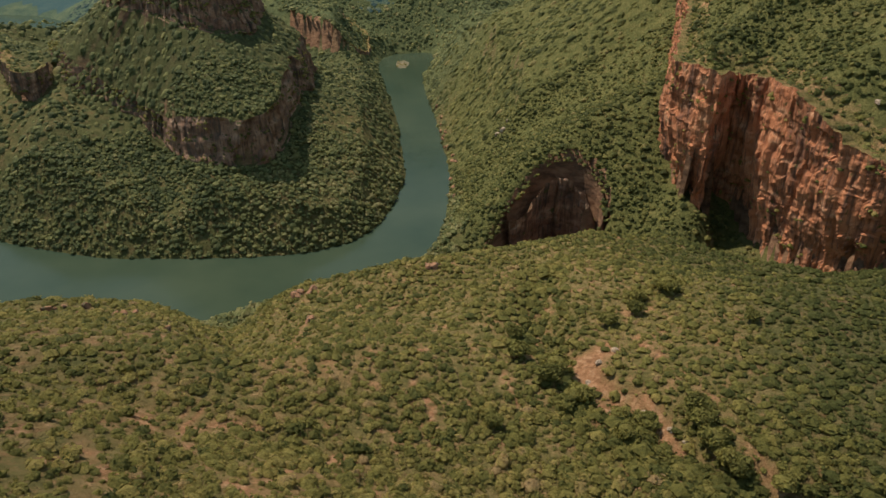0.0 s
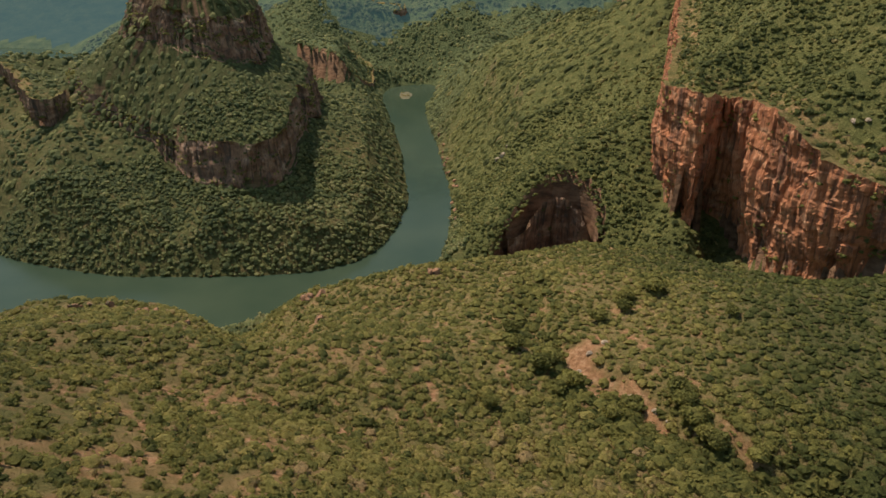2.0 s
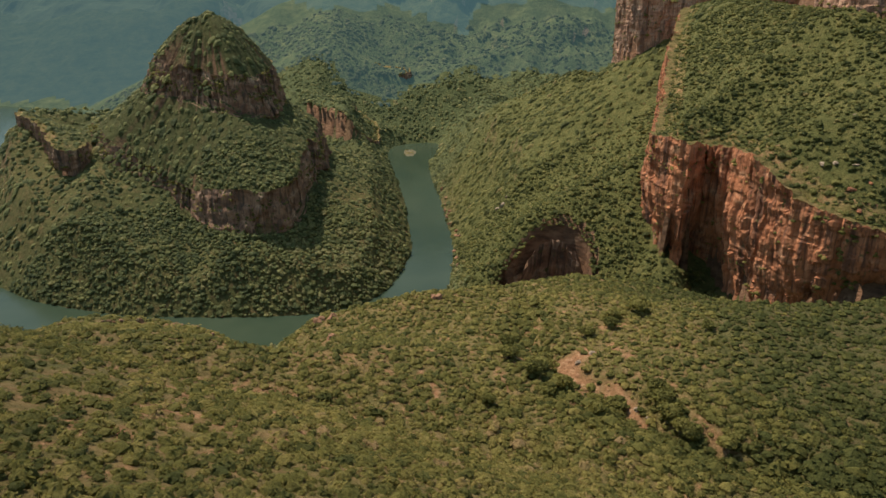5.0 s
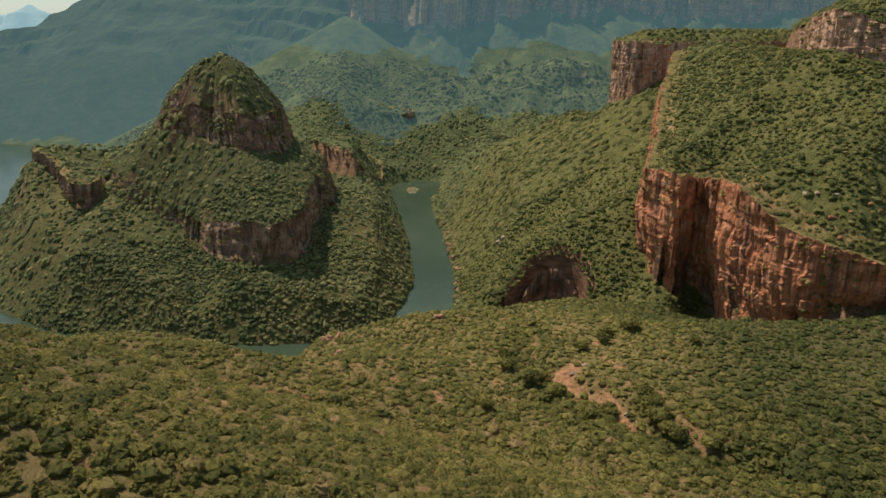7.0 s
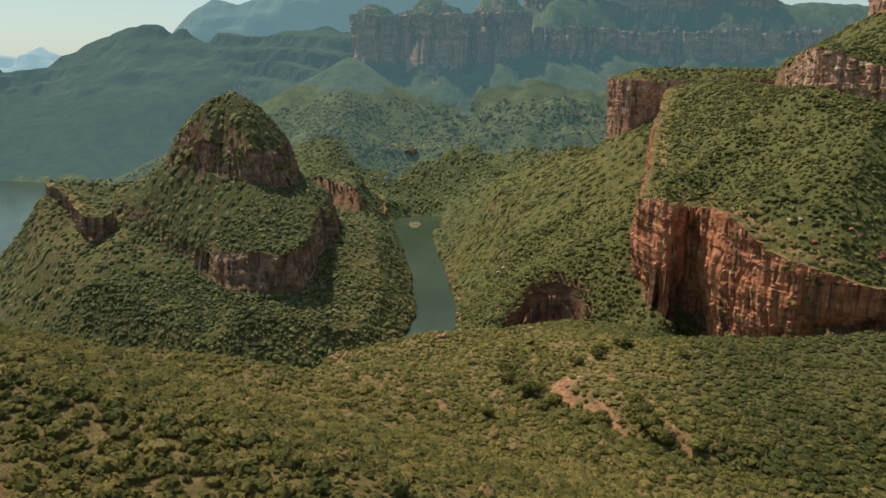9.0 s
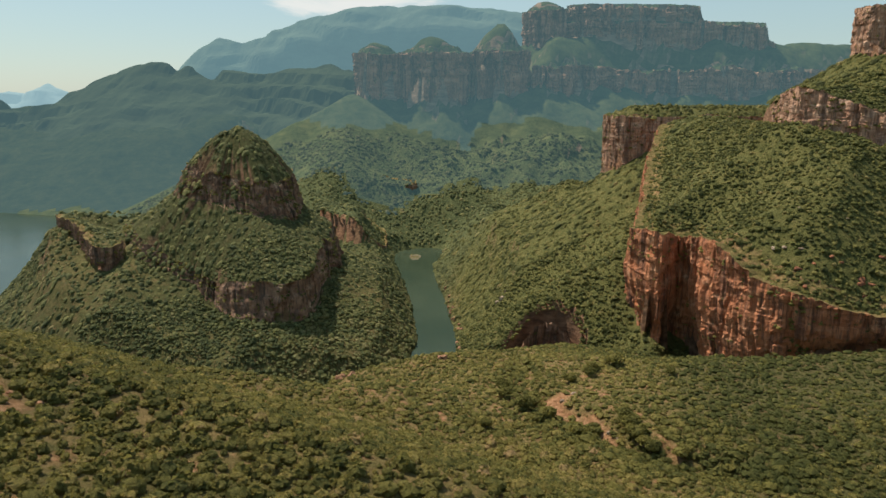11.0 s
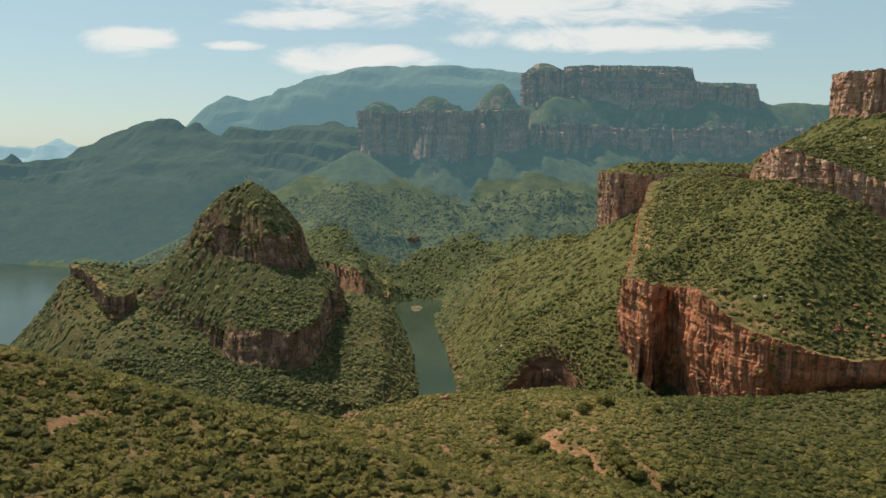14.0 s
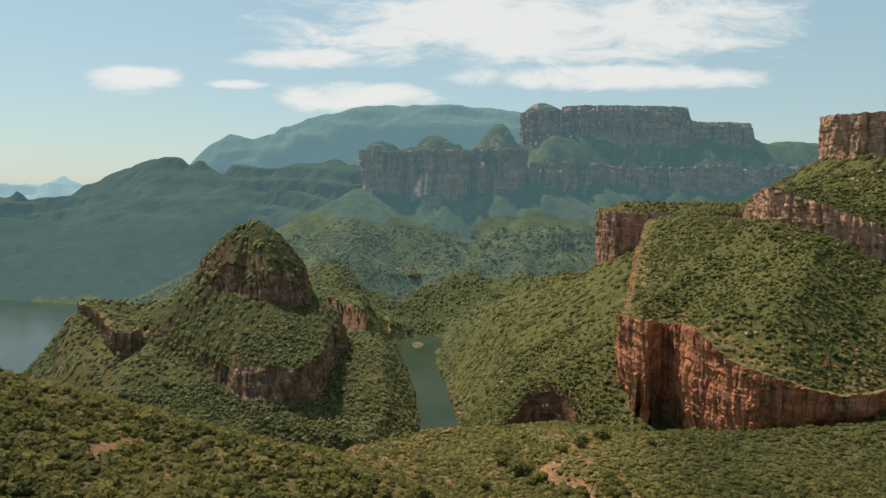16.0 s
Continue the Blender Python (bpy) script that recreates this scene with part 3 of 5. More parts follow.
CX, CY = 0.0, -300.0
front = np.linspace(-42, 42, 317)
back = np.linspace(42, 318, 70)[1:-1]
ang = np.radians(np.concatenate([front, back]))
rad = np.concatenate([[0.5], np.geomspace(60, 5200, 420)])
AA, RR = np.meshgrid(ang, rad)
GX, GY = CX + RR * np.sin(AA), CY + RR * np.cos(AA)
GZ = height(GX, GY)
na, nr = len(ang), len(rad)
idx = np.arange(na * nr).reshape(nr, na)
nxt = np.roll(idx, -1, axis=1)
quads = np.stack([idx[:-1], nxt[:-1], nxt[1:], idx[1:]], -1).reshape(-1, 4)
# two steps of distance where the ground takes on the haze emission
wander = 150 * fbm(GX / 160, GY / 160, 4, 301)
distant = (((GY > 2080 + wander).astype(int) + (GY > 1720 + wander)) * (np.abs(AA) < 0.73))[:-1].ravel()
me = bpy.data.meshes.new("ground")
me.vertices.add(na * nr)
me.vertices.foreach_set("co", np.stack([GX, GY, GZ], -1).ravel())
me.loops.add(len(quads) * 4)
me.loops.foreach_set("vertex_index", quads.ravel())
me.polygons.add(len(quads))
me.polygons.foreach_set("loop_start", np.arange(len(quads)) * 4)
me.polygons.foreach_set("loop_total", np.full(len(quads), 4))
me.update()
me.validate()
me.shade_smooth()
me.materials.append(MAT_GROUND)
me.materials.append(MAT_HAZY_VALLEY_HEAD)
me.materials.append(MAT_HAZY_GROUND)
me.materials.append(MAT_HAZY_SHORE)
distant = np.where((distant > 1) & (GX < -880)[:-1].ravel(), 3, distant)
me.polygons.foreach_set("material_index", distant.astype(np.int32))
SCARS = [([(70, 248), (61, 243), (61, 232), (66, 220), (60, 206)], 8.5), ([(77, 220), (81, 209), (87, 193)], 4.2), ([(104, 197), (109, 184), (112, 172)], 3.6), ([(86, 249), (92, 243)], 3.0),
         ([(43, 270), (37, 245)], 2.6), ([(16, 248), (23, 237), (30, 212)], 1.6), ([(-11, 232), (-12, 220), (-5, 207), (-4, 188)], 1.3), ([(-28, 179), (-24, 165), (-18, 143), (-12, 90)], 1.1),
         ([(-89, 188), (-82, 166), (-73, 152), (-62, 143), (-48, 129)], 1.6), ([(-84, 185), (-72, 182)], 3.5), ([(-106, 154), (-93, 138), (-83, 131)], 2.6), ([(-104, 181), (-89, 165)], 2.0),
         ([(-114, 180), (-137, 185)], 2.4), ([(35, 275), (30, 262)], 3.0), ([(-112, -10), (-116, 18), (-128, 30)], 4.0), ([(-72, 60), (-84, 84)], 2.4), ([(-142, 232), (-120, 250)], 3.0)]


def soil_mask(X, Y):
    """Bare red soil: paths, washed gullies and thin ground."""
    wob = 2.5 * fbm(X / 9, Y / 9, 3, 61)
    out = np.zeros(X.shape)
    for pts, wide in SCARS:
        wide *= 0.8
        out = np.maximum(out, step(wide * 1.3, wide * 0.5, line_dist(X + wob * min(1, wide / 3), Y + wob * min(1, wide / 3), pts)))
    out *= 0.35 + 0.65 * step(-0.35, 0.15, fbm(X / 8, Y / 8, 3, 65))
    thin = step(0.0, 0.4, fbm(X / 17, Y / 17, 4, 71)) * step(10, -50, X) * step(290, 230, Y) * (0.12 + 0.26 * step(40, 120, Y))
    return np.maximum(out, thin)


def wood_mask(X, Y):
    """Closed woodland on the far sides of the river and up the valley, and a darker green tone on the flanks of the
    near hill that stands for shade towards the view's corners.
    """
    # shade painted into the ground on both flanks
    green = (0.6 * step(95, 165, X) + 0.35 * step(-60, -130, X)) * step(520, 430, Y)
    return green + np.maximum(step(430, 520, Y) * (0.75 + 0.25 * vnoise(X / 90, Y / 90, 81)), 0) * (1 - 0.35 * step(150, 420, Y - 500 + 0 * X) * step(0, 60, X) * step(1400, 1200, Y))


for name, values in (("bare", soil_mask(GX, GY)), ("meadow", step(-5, 35, GX + 14 * fbm(GX / 30, GY / 30, 3, 17)) * np.maximum(step(440, 520, GY), step(222, 245, GX) * step(335, 350, GY)) * step(1420, 1250, GY + 60 * fbm(GX / 70, GY / 70, 3, 19))), ("wood", wood_mask(GX, GY)), ("haze_tone", step(1150, 1500, GY + 120 * fbm(GX / 200, GY / 200, 3, 97)))):
    me.attributes.new(name, "FLOAT", "POINT").data.foreach_set("value", values.ravel().astype(np.float32))
ground = tagged(new("ground", me), "scrub-covered canyon ground with reddish soil", "ground", kind="structure")

wm = mesh_from("water", [(-4200, 300, 0), (900, 300, 0), (900, 4000, 0), (-4200, 4000, 0)], [(0, 1, 2, 3)], MAT_WATER, False)
water = tagged(new("water", wm), "still green reservoir water with a faint sheen", "water", kind="structure")


# ---- cliffs: walls of rock round the tablelands ----
def part(name, me, parent, label=""):
    ob = new(name, me)
    ob.parent = parent
    return tagged(ob, label) if label else ob


def resample(poly, spacing):
    pts = np.array(poly, float)
    seg = np.hypot(*np.diff(pts, axis=0).T)
    s = np.concatenate([[0], np.cumsum(seg)])
    t = np.arange(0, s[-1], spacing)
    return np.stack([np.interp(t, s, pts[:, 0]), np.interp(t, s, pts[:, 1])], 1), t


LEDGES = []


def cliff(label, poly, first, last, spacing=2.0, rise=2.2, deep=14.0, foot=8.0, rough=1.0, undercut=0.0, seed=0, inward=False, width=45.0, bands=7.0, mat=None, zmin=None, zmax=None, jag=5.0, tilt=0.0, shelf=1.0, over=0.0, grain=1.0, proud=1.5, wander=1.0, batter=0.0):
    """A weathered rock wall along part of a rounded outline, in buttresses."""
    area = sum(a[0] * b[1] - b[0] * a[1] for a, b in zip(poly, poly[1:] + poly[:1]))
    line = [poly[k % len(poly)] for k in range(first, last + 1)]
    p, s = resample(line, spacing)
    q = p.copy()
    for _ in range(6):
        wx, wy = warp(q[:, 0], q[:, 1])
        q = p - wander * np.stack([wx, wy], 1)
    tan = np.gradient(q, axis=0)
    for _ in range(3):
        tan[1:-1] = (tan[:-2] + tan[1:-1] * 2 + tan[2:]) / 4
    tan /= np.maximum(np.hypot(tan[:, 0], tan[:, 1]), 1e-6)[:, None]
    out = np.stack([tan[:, 1], -tan[:, 0]], 1) * (1 if area > 0 else -1) * (-1 if inward else 1)
    zb = height(q[:, 0] + out[:, 0] * foot, q[:, 1] + out[:, 1] * foot) - 5
    zt = height(q[:, 0] - out[:, 0] * 4, q[:, 1] - out[:, 1] * 4, 0.05) + 0.4
    if zmin is not None:
        zb = np.full_like(zb, zmin)
    if zmax is not None:
        zt = np.minimum(zt, zmax - tilt * q[:, 0] + jag * fbm(s / 45, s * 0 + seed, 3, seed))
    zb = np.minimum(zb, zt - 1.0)
    rows = max(4, int(np.max(zt - zb) / rise))
    k = np.linspace(0, 1, rows)[:, None]
    # broken skyline
    crest = min(rough, 1.0) * (1.5 * np.abs(vnoise(s / 11, s * 0 + seed)) + 1.2 * np.floor(2.2 * np.abs(vnoise(s / 5, s * 0 + seed + 5))))
    crest = crest * (1 + 2.5 * (grain - 1))
    Z = zb + (zt + crest - zb) * k
    S = (s + 0 * Z) / grain
    true_z, Z = Z, Z / grain
    wob = 3.0 * fbm(S / 40, Z / 30, 2, seed + 9)
    big = np.abs(vnoise((S + wob) / 31, Z / 160 + seed, seed + 1)) * 6.5 - 2.5
    mid = np.abs(vnoise((S + wob) / 9.5, Z / 60 + seed, seed + 2)) * 3.4 - 1.3 + 1.3 * np.abs(vnoise((S + wob) / 3.8, Z / 26 + seed, seed + 22))
    joint = -2.8 * (np.abs(vnoise((S + wob) / 17 + 3.3, Z / 120, seed + 3)) < 0.13) * rough
    lay = (Z + 2.0 * vnoise(S / 50, Z * 0, seed + 4)) / bands
    ledge = (hash2(np.floor(lay), 0 * lay + seed, 7) - 0.5) * 1.3 + 0.9 * (hash2(np.floor(lay * 2.7), np.floor(S / 14 + 2 * hash2(np.floor(lay), 0 * lay, 3)), 8) - 0.5)
    col_i = np.floor((S + wob) / 5.2)
    block = (hash2(np.floor(lay * 0.45 + 3 * hash2(col_i, 0 * lay, seed + 2)), col_i, seed + 6) - 0.5) * 2.6
    fine = 0.8 * fbm(S / 2.4, Z / 7.0, 3, seed + 12)
    push = rough * (big + mid + joint + shelf * ledge + block + fine)
    push += undercut * (0.25 - 1.25 * np.exp(-((k - 0.12) / 0.22) ** 2) + 0.5 * k * k)
    push *= 0.4 + 0.6 * step(0, 0.06, k) if not undercut else 1
    push = push + over * k * k * k + batter * step(545, 600, q[:, 1]) * (1 - k)
    Z, S = true_z, s + 0 * true_z
    ends = np.clip(np.minimum(s, s[-1] - s) / 14, 0, 1)
    push = push - 9 * (1 - ends) ** 2
    px, py = q[:, 0] + out[:, 0] * (push + proud), q[:, 1] + out[:, 1] * (push + proud)
    # footholds for plants on the ledges
    green = fbm(S / 16, Z / 9, 3, seed + 40) + 0.35 * (hash2(np.floor(lay), 0 * lay, 5) - 0.5)
    spot = (green > 0.34 - 0.12 * shelf) & (hash2(S * 7, Z * 5, seed) < (0.14 if mat is MAT_ROCK_BROWN else 0.09) * spacing * spacing / 4) & (k < 0.97)
    if mat is not MAT_ROCK_HAZY and not inward:
        LEDGES.append(np.stack([px[spot], py[spot], Z[spot] - 0.4], 1))
    # the lip turns back over the top
    lips = []
    for back, edge, drop in ((0.3, 0.05, 0.3), (0.75, 0.05, 0.3), (1.05, 1.0, -0.8)):
        lx, ly = q[:, 0] - out[:, 0] * deep * back, q[:, 1] - out[:, 1] * deep * back
        lips.append((lx, ly, height(lx, ly, edge) + drop + 0.6 * rough * vnoise(lx / 4, ly / 4, seed)))
    if mat is not MAT_ROCK_HAZY:
        for lx, ly, lz in lips[:2]:
            grow = hash2(lx * 3, ly * 3, seed) < 0.42 * spacing / 2
            LEDGES.append(np.stack([lx[grow], ly[grow], lz[grow] - 0.5], 1))
    px = np.concatenate([px] + [np.array([l[0]]) for l in lips])
    py = np.concatenate([py] + [np.array([l[1]]) for l in lips])
    Z = np.concatenate([Z] + [np.array([l[2]]) for l in lips])
    root = tagged(new("cliff", None), label, "cliff", "canyon cliffs")
    mid_i = len(s) // 2
    root.location = (q[mid_i, 0], q[mid_i, 1], float(zb[mid_i]))
    n, R = len(s), len(Z)
    cut = [0]
    rng = np.random.RandomState(seed + 100)
    while cut[-1] < n - 1:
        cut.append(min(n - 1, cut[-1] + max(4, int(width * rng.uniform(0.6, 1.4) / spacing))))
    flip = (area > 0) != inward
    for a, b in zip(cut, cut[1:]):
        m = b - a + 1
        co = np.stack([px[:, a:b + 1] - root.location.x, py[:, a:b + 1] - root.location.y, Z[:, a:b + 1] - root.location.z], -1).reshape(-1, 3)
        ix = np.arange(R * m).reshape(R, m)
        f = np.stack([ix[:-1, :-1], ix[:-1, 1:], ix[1:, 1:], ix[1:, :-1]], -1).reshape(-1, 4)
        me = bpy.data.meshes.new("rock_buttress")
        me.from_pydata(co.tolist(), [], (f if flip else f[:, ::-1]).tolist())
        me.materials.append(mat or MAT_ROCK)
        me.materials.append(MAT_HAZY_GROUND if mat is MAT_ROCK_HAZY else MAT_GROUND)
        kinds = np.zeros(len(f), np.int32)
        kinds[-3 * (m - 1):] = 1
        me.polygons.foreach_set("material_index", kinds)
        part("rock_buttress", me, root)
    return root


cliff("tall red sandstone wall with dark streaks and an undercut foot", MASSIF, 0, 25, 1.8, 2.0, 20, 6, 0.9, 6.0, 1, wander=0.4, proud=0.0, batter=14.0)
cliff("pale red sandstone band along a scrub slope", BAND, -3, 11, 2.2, 2.2, 12, 7, 0.9, 0, 2, mat=MAT_ROCK_PALE)
cliff("blocky sandstone crag on the skyline", BLOCK, -2, 9, 2.4, 2.4, 12, 7, 1.0, 0, 3, mat=MAT_ROCK_PALE)
cliff("square red sandstone bastion with a grassy top", PILLAR, -3, 9, 2.4, 2.4, 14, 7, 1.0, 0, 4, mat=MAT_ROCK_PALE)
cliff("dark rock wall of the low western shoulder", SHOULDER, 4, 15, 2.2, 2.0, 14, 7, 0.9, 0, 6, mat=MAT_ROCK_BROWN, shelf=1.5, bands=11.0)
cliff("small dark cliff on a wooded knoll", KNOLL_A, 3, 9, 3.0, 2.5, 14, 8, 0.8, 0, 8, mat=MAT_ROCK_BROWN)
cliff("low dark rock step on a valley spur", KNOLL_B, 2, 7, 3.0, 2.5, 14, 8, 0.7, 0, 9, mat=MAT_ROCK_BROWN)
cliff("shadowed rock hollow below a scrubby spur", BAY, 0, 11, 1.8, 1.8, 8, -10, 0.7, 3.0, 10, True, zmin=30, mat=MAT_ROCK_BROWN, over=4.0)
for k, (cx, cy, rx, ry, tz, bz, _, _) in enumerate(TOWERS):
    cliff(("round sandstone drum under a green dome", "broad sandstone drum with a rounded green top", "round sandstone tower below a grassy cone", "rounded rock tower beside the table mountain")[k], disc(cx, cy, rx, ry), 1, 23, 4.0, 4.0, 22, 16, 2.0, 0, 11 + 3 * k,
          zmax=tz + 4, width=110, bands=11, grain=1.7, proud=4.0, shelf=2.6, jag=10.0, mat=MAT_ROCK_HAZY)
cliff("long lower cliff band of the table mountain", TABLE_LOW, 0, 8, 6.0, 5.0, 30, 18, 3.0, 0, 14, zmax=490, jag=44.0, width=140, bands=9, grain=1.7, proud=11.0, shelf=2.6, mat=MAT_ROCK_HAZY)
cliff("upper cliffs of the table mountain", TABLE_TOP, -2, 19, 6.0, 5.0, 24, 16, 3.0, 0, 15, zmax=664, jag=16.0, width=130, bands=9, grain=1.7, proud=11.0, shelf=2.6, mat=MAT_ROCK_HAZY)
cliff("flat-topped cap rock of the table mountain", TABLE_CAP, -2, 16, 6.0, 5.0, 24, 16, 2.8, 0, 16, zmax=727, jag=16.0, width=120, bands=9, grain=1.7, proud=11.0, shelf=2.6, mat=MAT_ROCK_HAZY)


def butte():
    """The domed butte: a rounded head, a broken upper cliff, a wooded terrace and a lower cliff."""
    root = tagged(new("butte", None), "domed brown rock butte with two cliff bands and bushy terraces", "rock butte")
    cx, cy = BUTTE_MID
    root.location = (cx, cy, 72)
    n = 720
    th = np.linspace(-np.pi, np.pi, n + 1)
    (r1, z1), (r2, z2), (r3, z3), (r4, z4) = ((np.interp(th, BUTTE_GRID, R), np.interp(th, BUTTE_GRID, Zr)) for R, Zr in BUTTE_RINGS)
    bands = []

    def rock(ra, za, rb, zb, rows, seed, steps):
        u = np.linspace(0, 1, rows)[:, None]
        lay = u * steps + 0.9 * fbm(np.cos(th) * 6 + seed, np.sin(th) * 6 + 0 * u, 3, seed)
        stair = (np.floor(lay) + step(0.62, 1.0, lay - np.floor(lay)) - 0.9 * fbm(np.cos(th) * 6 + seed, np.sin(th) * 6 + 0 * u, 3, seed)) / steps
        Zc = za + (zb - za) * u
        S = th * 0.5 * (ra + rb) + 0 * u
        S = S + 3 * fbm(S / 40, Zc / 30, 2, seed + 9)
        push = np.abs(vnoise(S / 24, Zc / 150, seed + 1)) * 9 - 4 + np.abs(vnoise(S / 8.5, Zc / 60, seed + 2)) * 4.2 - 1.6 + 1.5 * np.abs(vnoise(S / 3.4, Zc / 24, seed + 3))
        push -= 3.0 * (np.abs(vnoise(S / 15 + 3.3, Zc / 120, seed + 4)) < 0.12)
        col_i = np.floor(S / 5.0)
        push += 2.2 * (hash2(np.floor(Zc / 14 + 3 * hash2(col_i, 0 * Zc, seed)), col_i, seed + 6) - 0.5) + 0.8 * fbm(S / 2.4, Zc / 6, 3, seed + 12)
        fade = step(0, 0.10, u) * step(1.0, 0.92, u)
        Rc = ra + (rb - ra) * (0.35 * u + 0.65 * np.clip(stair, 0, 1)) + push * fade
        spots = (fbm(S / 18, Zc / 8, 3, seed + 40) > 0.16) & (hash2(S * 7, Zc * 5, seed) < 0.16)
        LEDGES.append(np.stack([(cx + Rc * np.sin(th))[spots], (cy - Rc * np.cos(th))[spots], Zc[spots] - 0.5], 1))
        return Rc, Zc

    u = np.linspace(0, 1, 30)[:, None]
    bands.append(("dome", u * r1, z1 + (BUTTE_TOP - z1) * (1 - u ** 1.65), MAT_GROUND))
    bands.append(("upper_cliff", *rock(r1, z1, r2, z2, 34, 601, 4.0), MAT_ROCK_BROWN))
    bands.append(("terrace", r2 + (r3 - r2) * u, z2 + (z3 - z2) * u, MAT_GROUND))
    bands.append(("lower_cliff", *rock(r3, z3, r4, z4, 34, 631, 2.6), MAT_ROCK_BROWN))
    bands.append(("scree", r4 + 26 * u, z4 - 15 * u - 6 * u * u, MAT_GROUND))
    for k, (name, R, Zr, mat) in enumerate(bands):
        rock_band = mat is MAT_ROCK_BROWN
        px, py = cx + R * np.sin(th), cy - R * np.cos(th)
        if not rock_band:
            edge = np.minimum(1, np.minimum(u, 1 - u) * 8) if name != "dome" else np.minimum(1, (1 - u) * 8)
            Zr = Zr + (2.5 * fbm(px / 45, py / 45, 4, 11) + 0.8 * fbm(px / 14, py / 14, 3, 23)) * edge
        co = np.stack([px - cx, py - cy, Zr - 72], -1)
        ix = np.arange(co.shape[0] * co.shape[1]).reshape(co.shape[:2])
        f = np.stack([ix[:-1, :-1], ix[1:, :-1], ix[1:, 1:], ix[:-1, 1:]], -1).reshape(-1, 4)
        me = bpy.data.meshes.new(name)
        me.from_pydata(co.reshape(-1, 3).tolist(), [], f.tolist())
        me.materials.append(mat)
        if rock_band:
            # ledges lie flat enough to hold soil and grass
            me.materials.append(MAT_GROUND)
            nz = np.zeros(len(f) * 3, np.float32)
            me.polygons.foreach_get("normal", nz)
            me.polygons.foreach_set("material_index", (np.abs(nz[2::3]) > 0.70).astype(np.int32))
        me.attributes.new("wood", "FLOAT", "POINT").data.foreach_set("value", np.full(len(me.vertices), 0.85, np.float32))
        part(name, me, root)


butte()


# ---- far ranges, a plain backdrop with the haze put into its emission ----
def hazy_range_material(name, tone, glow):
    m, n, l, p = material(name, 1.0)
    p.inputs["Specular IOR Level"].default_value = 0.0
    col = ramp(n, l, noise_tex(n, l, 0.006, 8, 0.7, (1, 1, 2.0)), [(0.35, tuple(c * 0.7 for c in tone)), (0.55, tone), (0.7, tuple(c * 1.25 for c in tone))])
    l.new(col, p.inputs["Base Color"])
    # the haze over each range is painted as this even glow
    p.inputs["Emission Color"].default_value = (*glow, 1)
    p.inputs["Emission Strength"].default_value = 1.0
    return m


def hazy_range(label, crest, slope, soft, rough, y0, y1, tone, glow, seed):
    xs = np.linspace(crest[0][0], crest[-1][0], 200)
    ys = np.linspace(y0, y1, 64)
    FX, FY = np.meshgrid(xs, ys)
    wob = 60 * fbm(FX / 300, FY / 300, 4, seed)
    FZ = ridge(FX + wob, FY + wob, crest, slope, soft) + rough * (1.4 * np.abs(fbm(FX / 420, FY / 420, 5, seed + 5)) - 0.5) * step(0, 250, np.abs(FY - crest[len(crest) // 2][1]))
    FZ += 0.5 * rough * fbm(FX / 70, FY / 70, 4, seed + 7)
    # benches in the layered rock
    lay = FZ / 90 + 0.8 * fbm(FX / 500, FY / 500, 3, seed + 9)
    bench = 90 * (np.floor(lay) + step(0.3, 0.7, lay - np.floor(lay)) - lay)
    FZ = FZ + 0.75 * bench * np.clip(fbm(FX / 350, FY / 350, 2, seed + 11) + 0.5, 0, 1)
    FZ = np.maximum(FZ, np.minimum(0.5 * (FY - y0), 130) - 6 + 30 * fbm(FX / 200, FY / 200, 3, seed + 13))
    FZ = FZ * step(0, 260, FY - y0) - 5
    ix = np.arange(FX.size).reshape(FX.shape)
    f = np.stack([ix[:-1, :-1], ix[:-1, 1:], ix[1:, 1:], ix[1:, :-1]], -1).reshape(-1, 4)
    me = bpy.data.meshes.new("backdrop")
    me.from_pydata(np.stack([FX, FY, FZ], -1).reshape(-1, 3).tolist(), [], f.tolist())
    me.materials.append(hazy_range_material("hazy_range", tone, glow))
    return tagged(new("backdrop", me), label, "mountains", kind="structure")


hazy_range("hazy green mountains beyond the reservoir", [(-3600, 3600, 200), (-2700, 3500, 300), (-2317, 3450, 355), (-2222, 3450, 364), (-2121, 3450, 306), (-2004, 3450, 295), (-1868, 3450, 378), (-1732, 3450, 489), (-1614, 3450, 525), (-1481, 3450, 560), (-1412, 3450, 549), (-1371, 3450, 509), (-1301, 3450, 541), (-1176, 3450, 492), (-1073, 3450, 533), (-1009, 3450, 493), (-869, 3450, 505), (-810, 3450, 535), (-606, 3450, 547), (-285, 3450, 497), (100, 3300, 380)], 0.62, 20, 34, 2450, 4000, (0.034, 0.042, 0.024), (0.034, 0.064, 0.073), 301)
hazy_range("plateau behind the round towers, painted pale blue with haze", [(-2000, 4250, 300), (-1572, 4100, 541), (-1415, 4100, 684), (-1335, 4100, 732), (-1191, 4100, 699), (-1054, 4100, 740), (-1002, 4100, 781), (-864, 4100, 836), (-676, 4100, 864), (-506, 4100, 912), (4, 4100, 917), (276, 4100, 895), (429, 4100, 869), (420, 4100, 780), (900, 4200, 600), (1800, 4200, 400)], 0.9, 12, 22, 3700, 4500, (0.06, 0.075, 0.055), (0.076, 0.137, 0.158), 302)
hazy_range("peaks on the horizon, painted faint blue with haze", [(-3900, 4200, 300), (-2892, 4350, 442), (-2763, 4350, 443), (-2654, 4350, 407), (-2505, 4350, 474), (-2361, 4350, 416), (-1900, 4350, 300)], 0.7, 20, 20, 4000, 4600, (0.10, 0.125, 0.12), (0.165, 0.255, 0.285), 303)


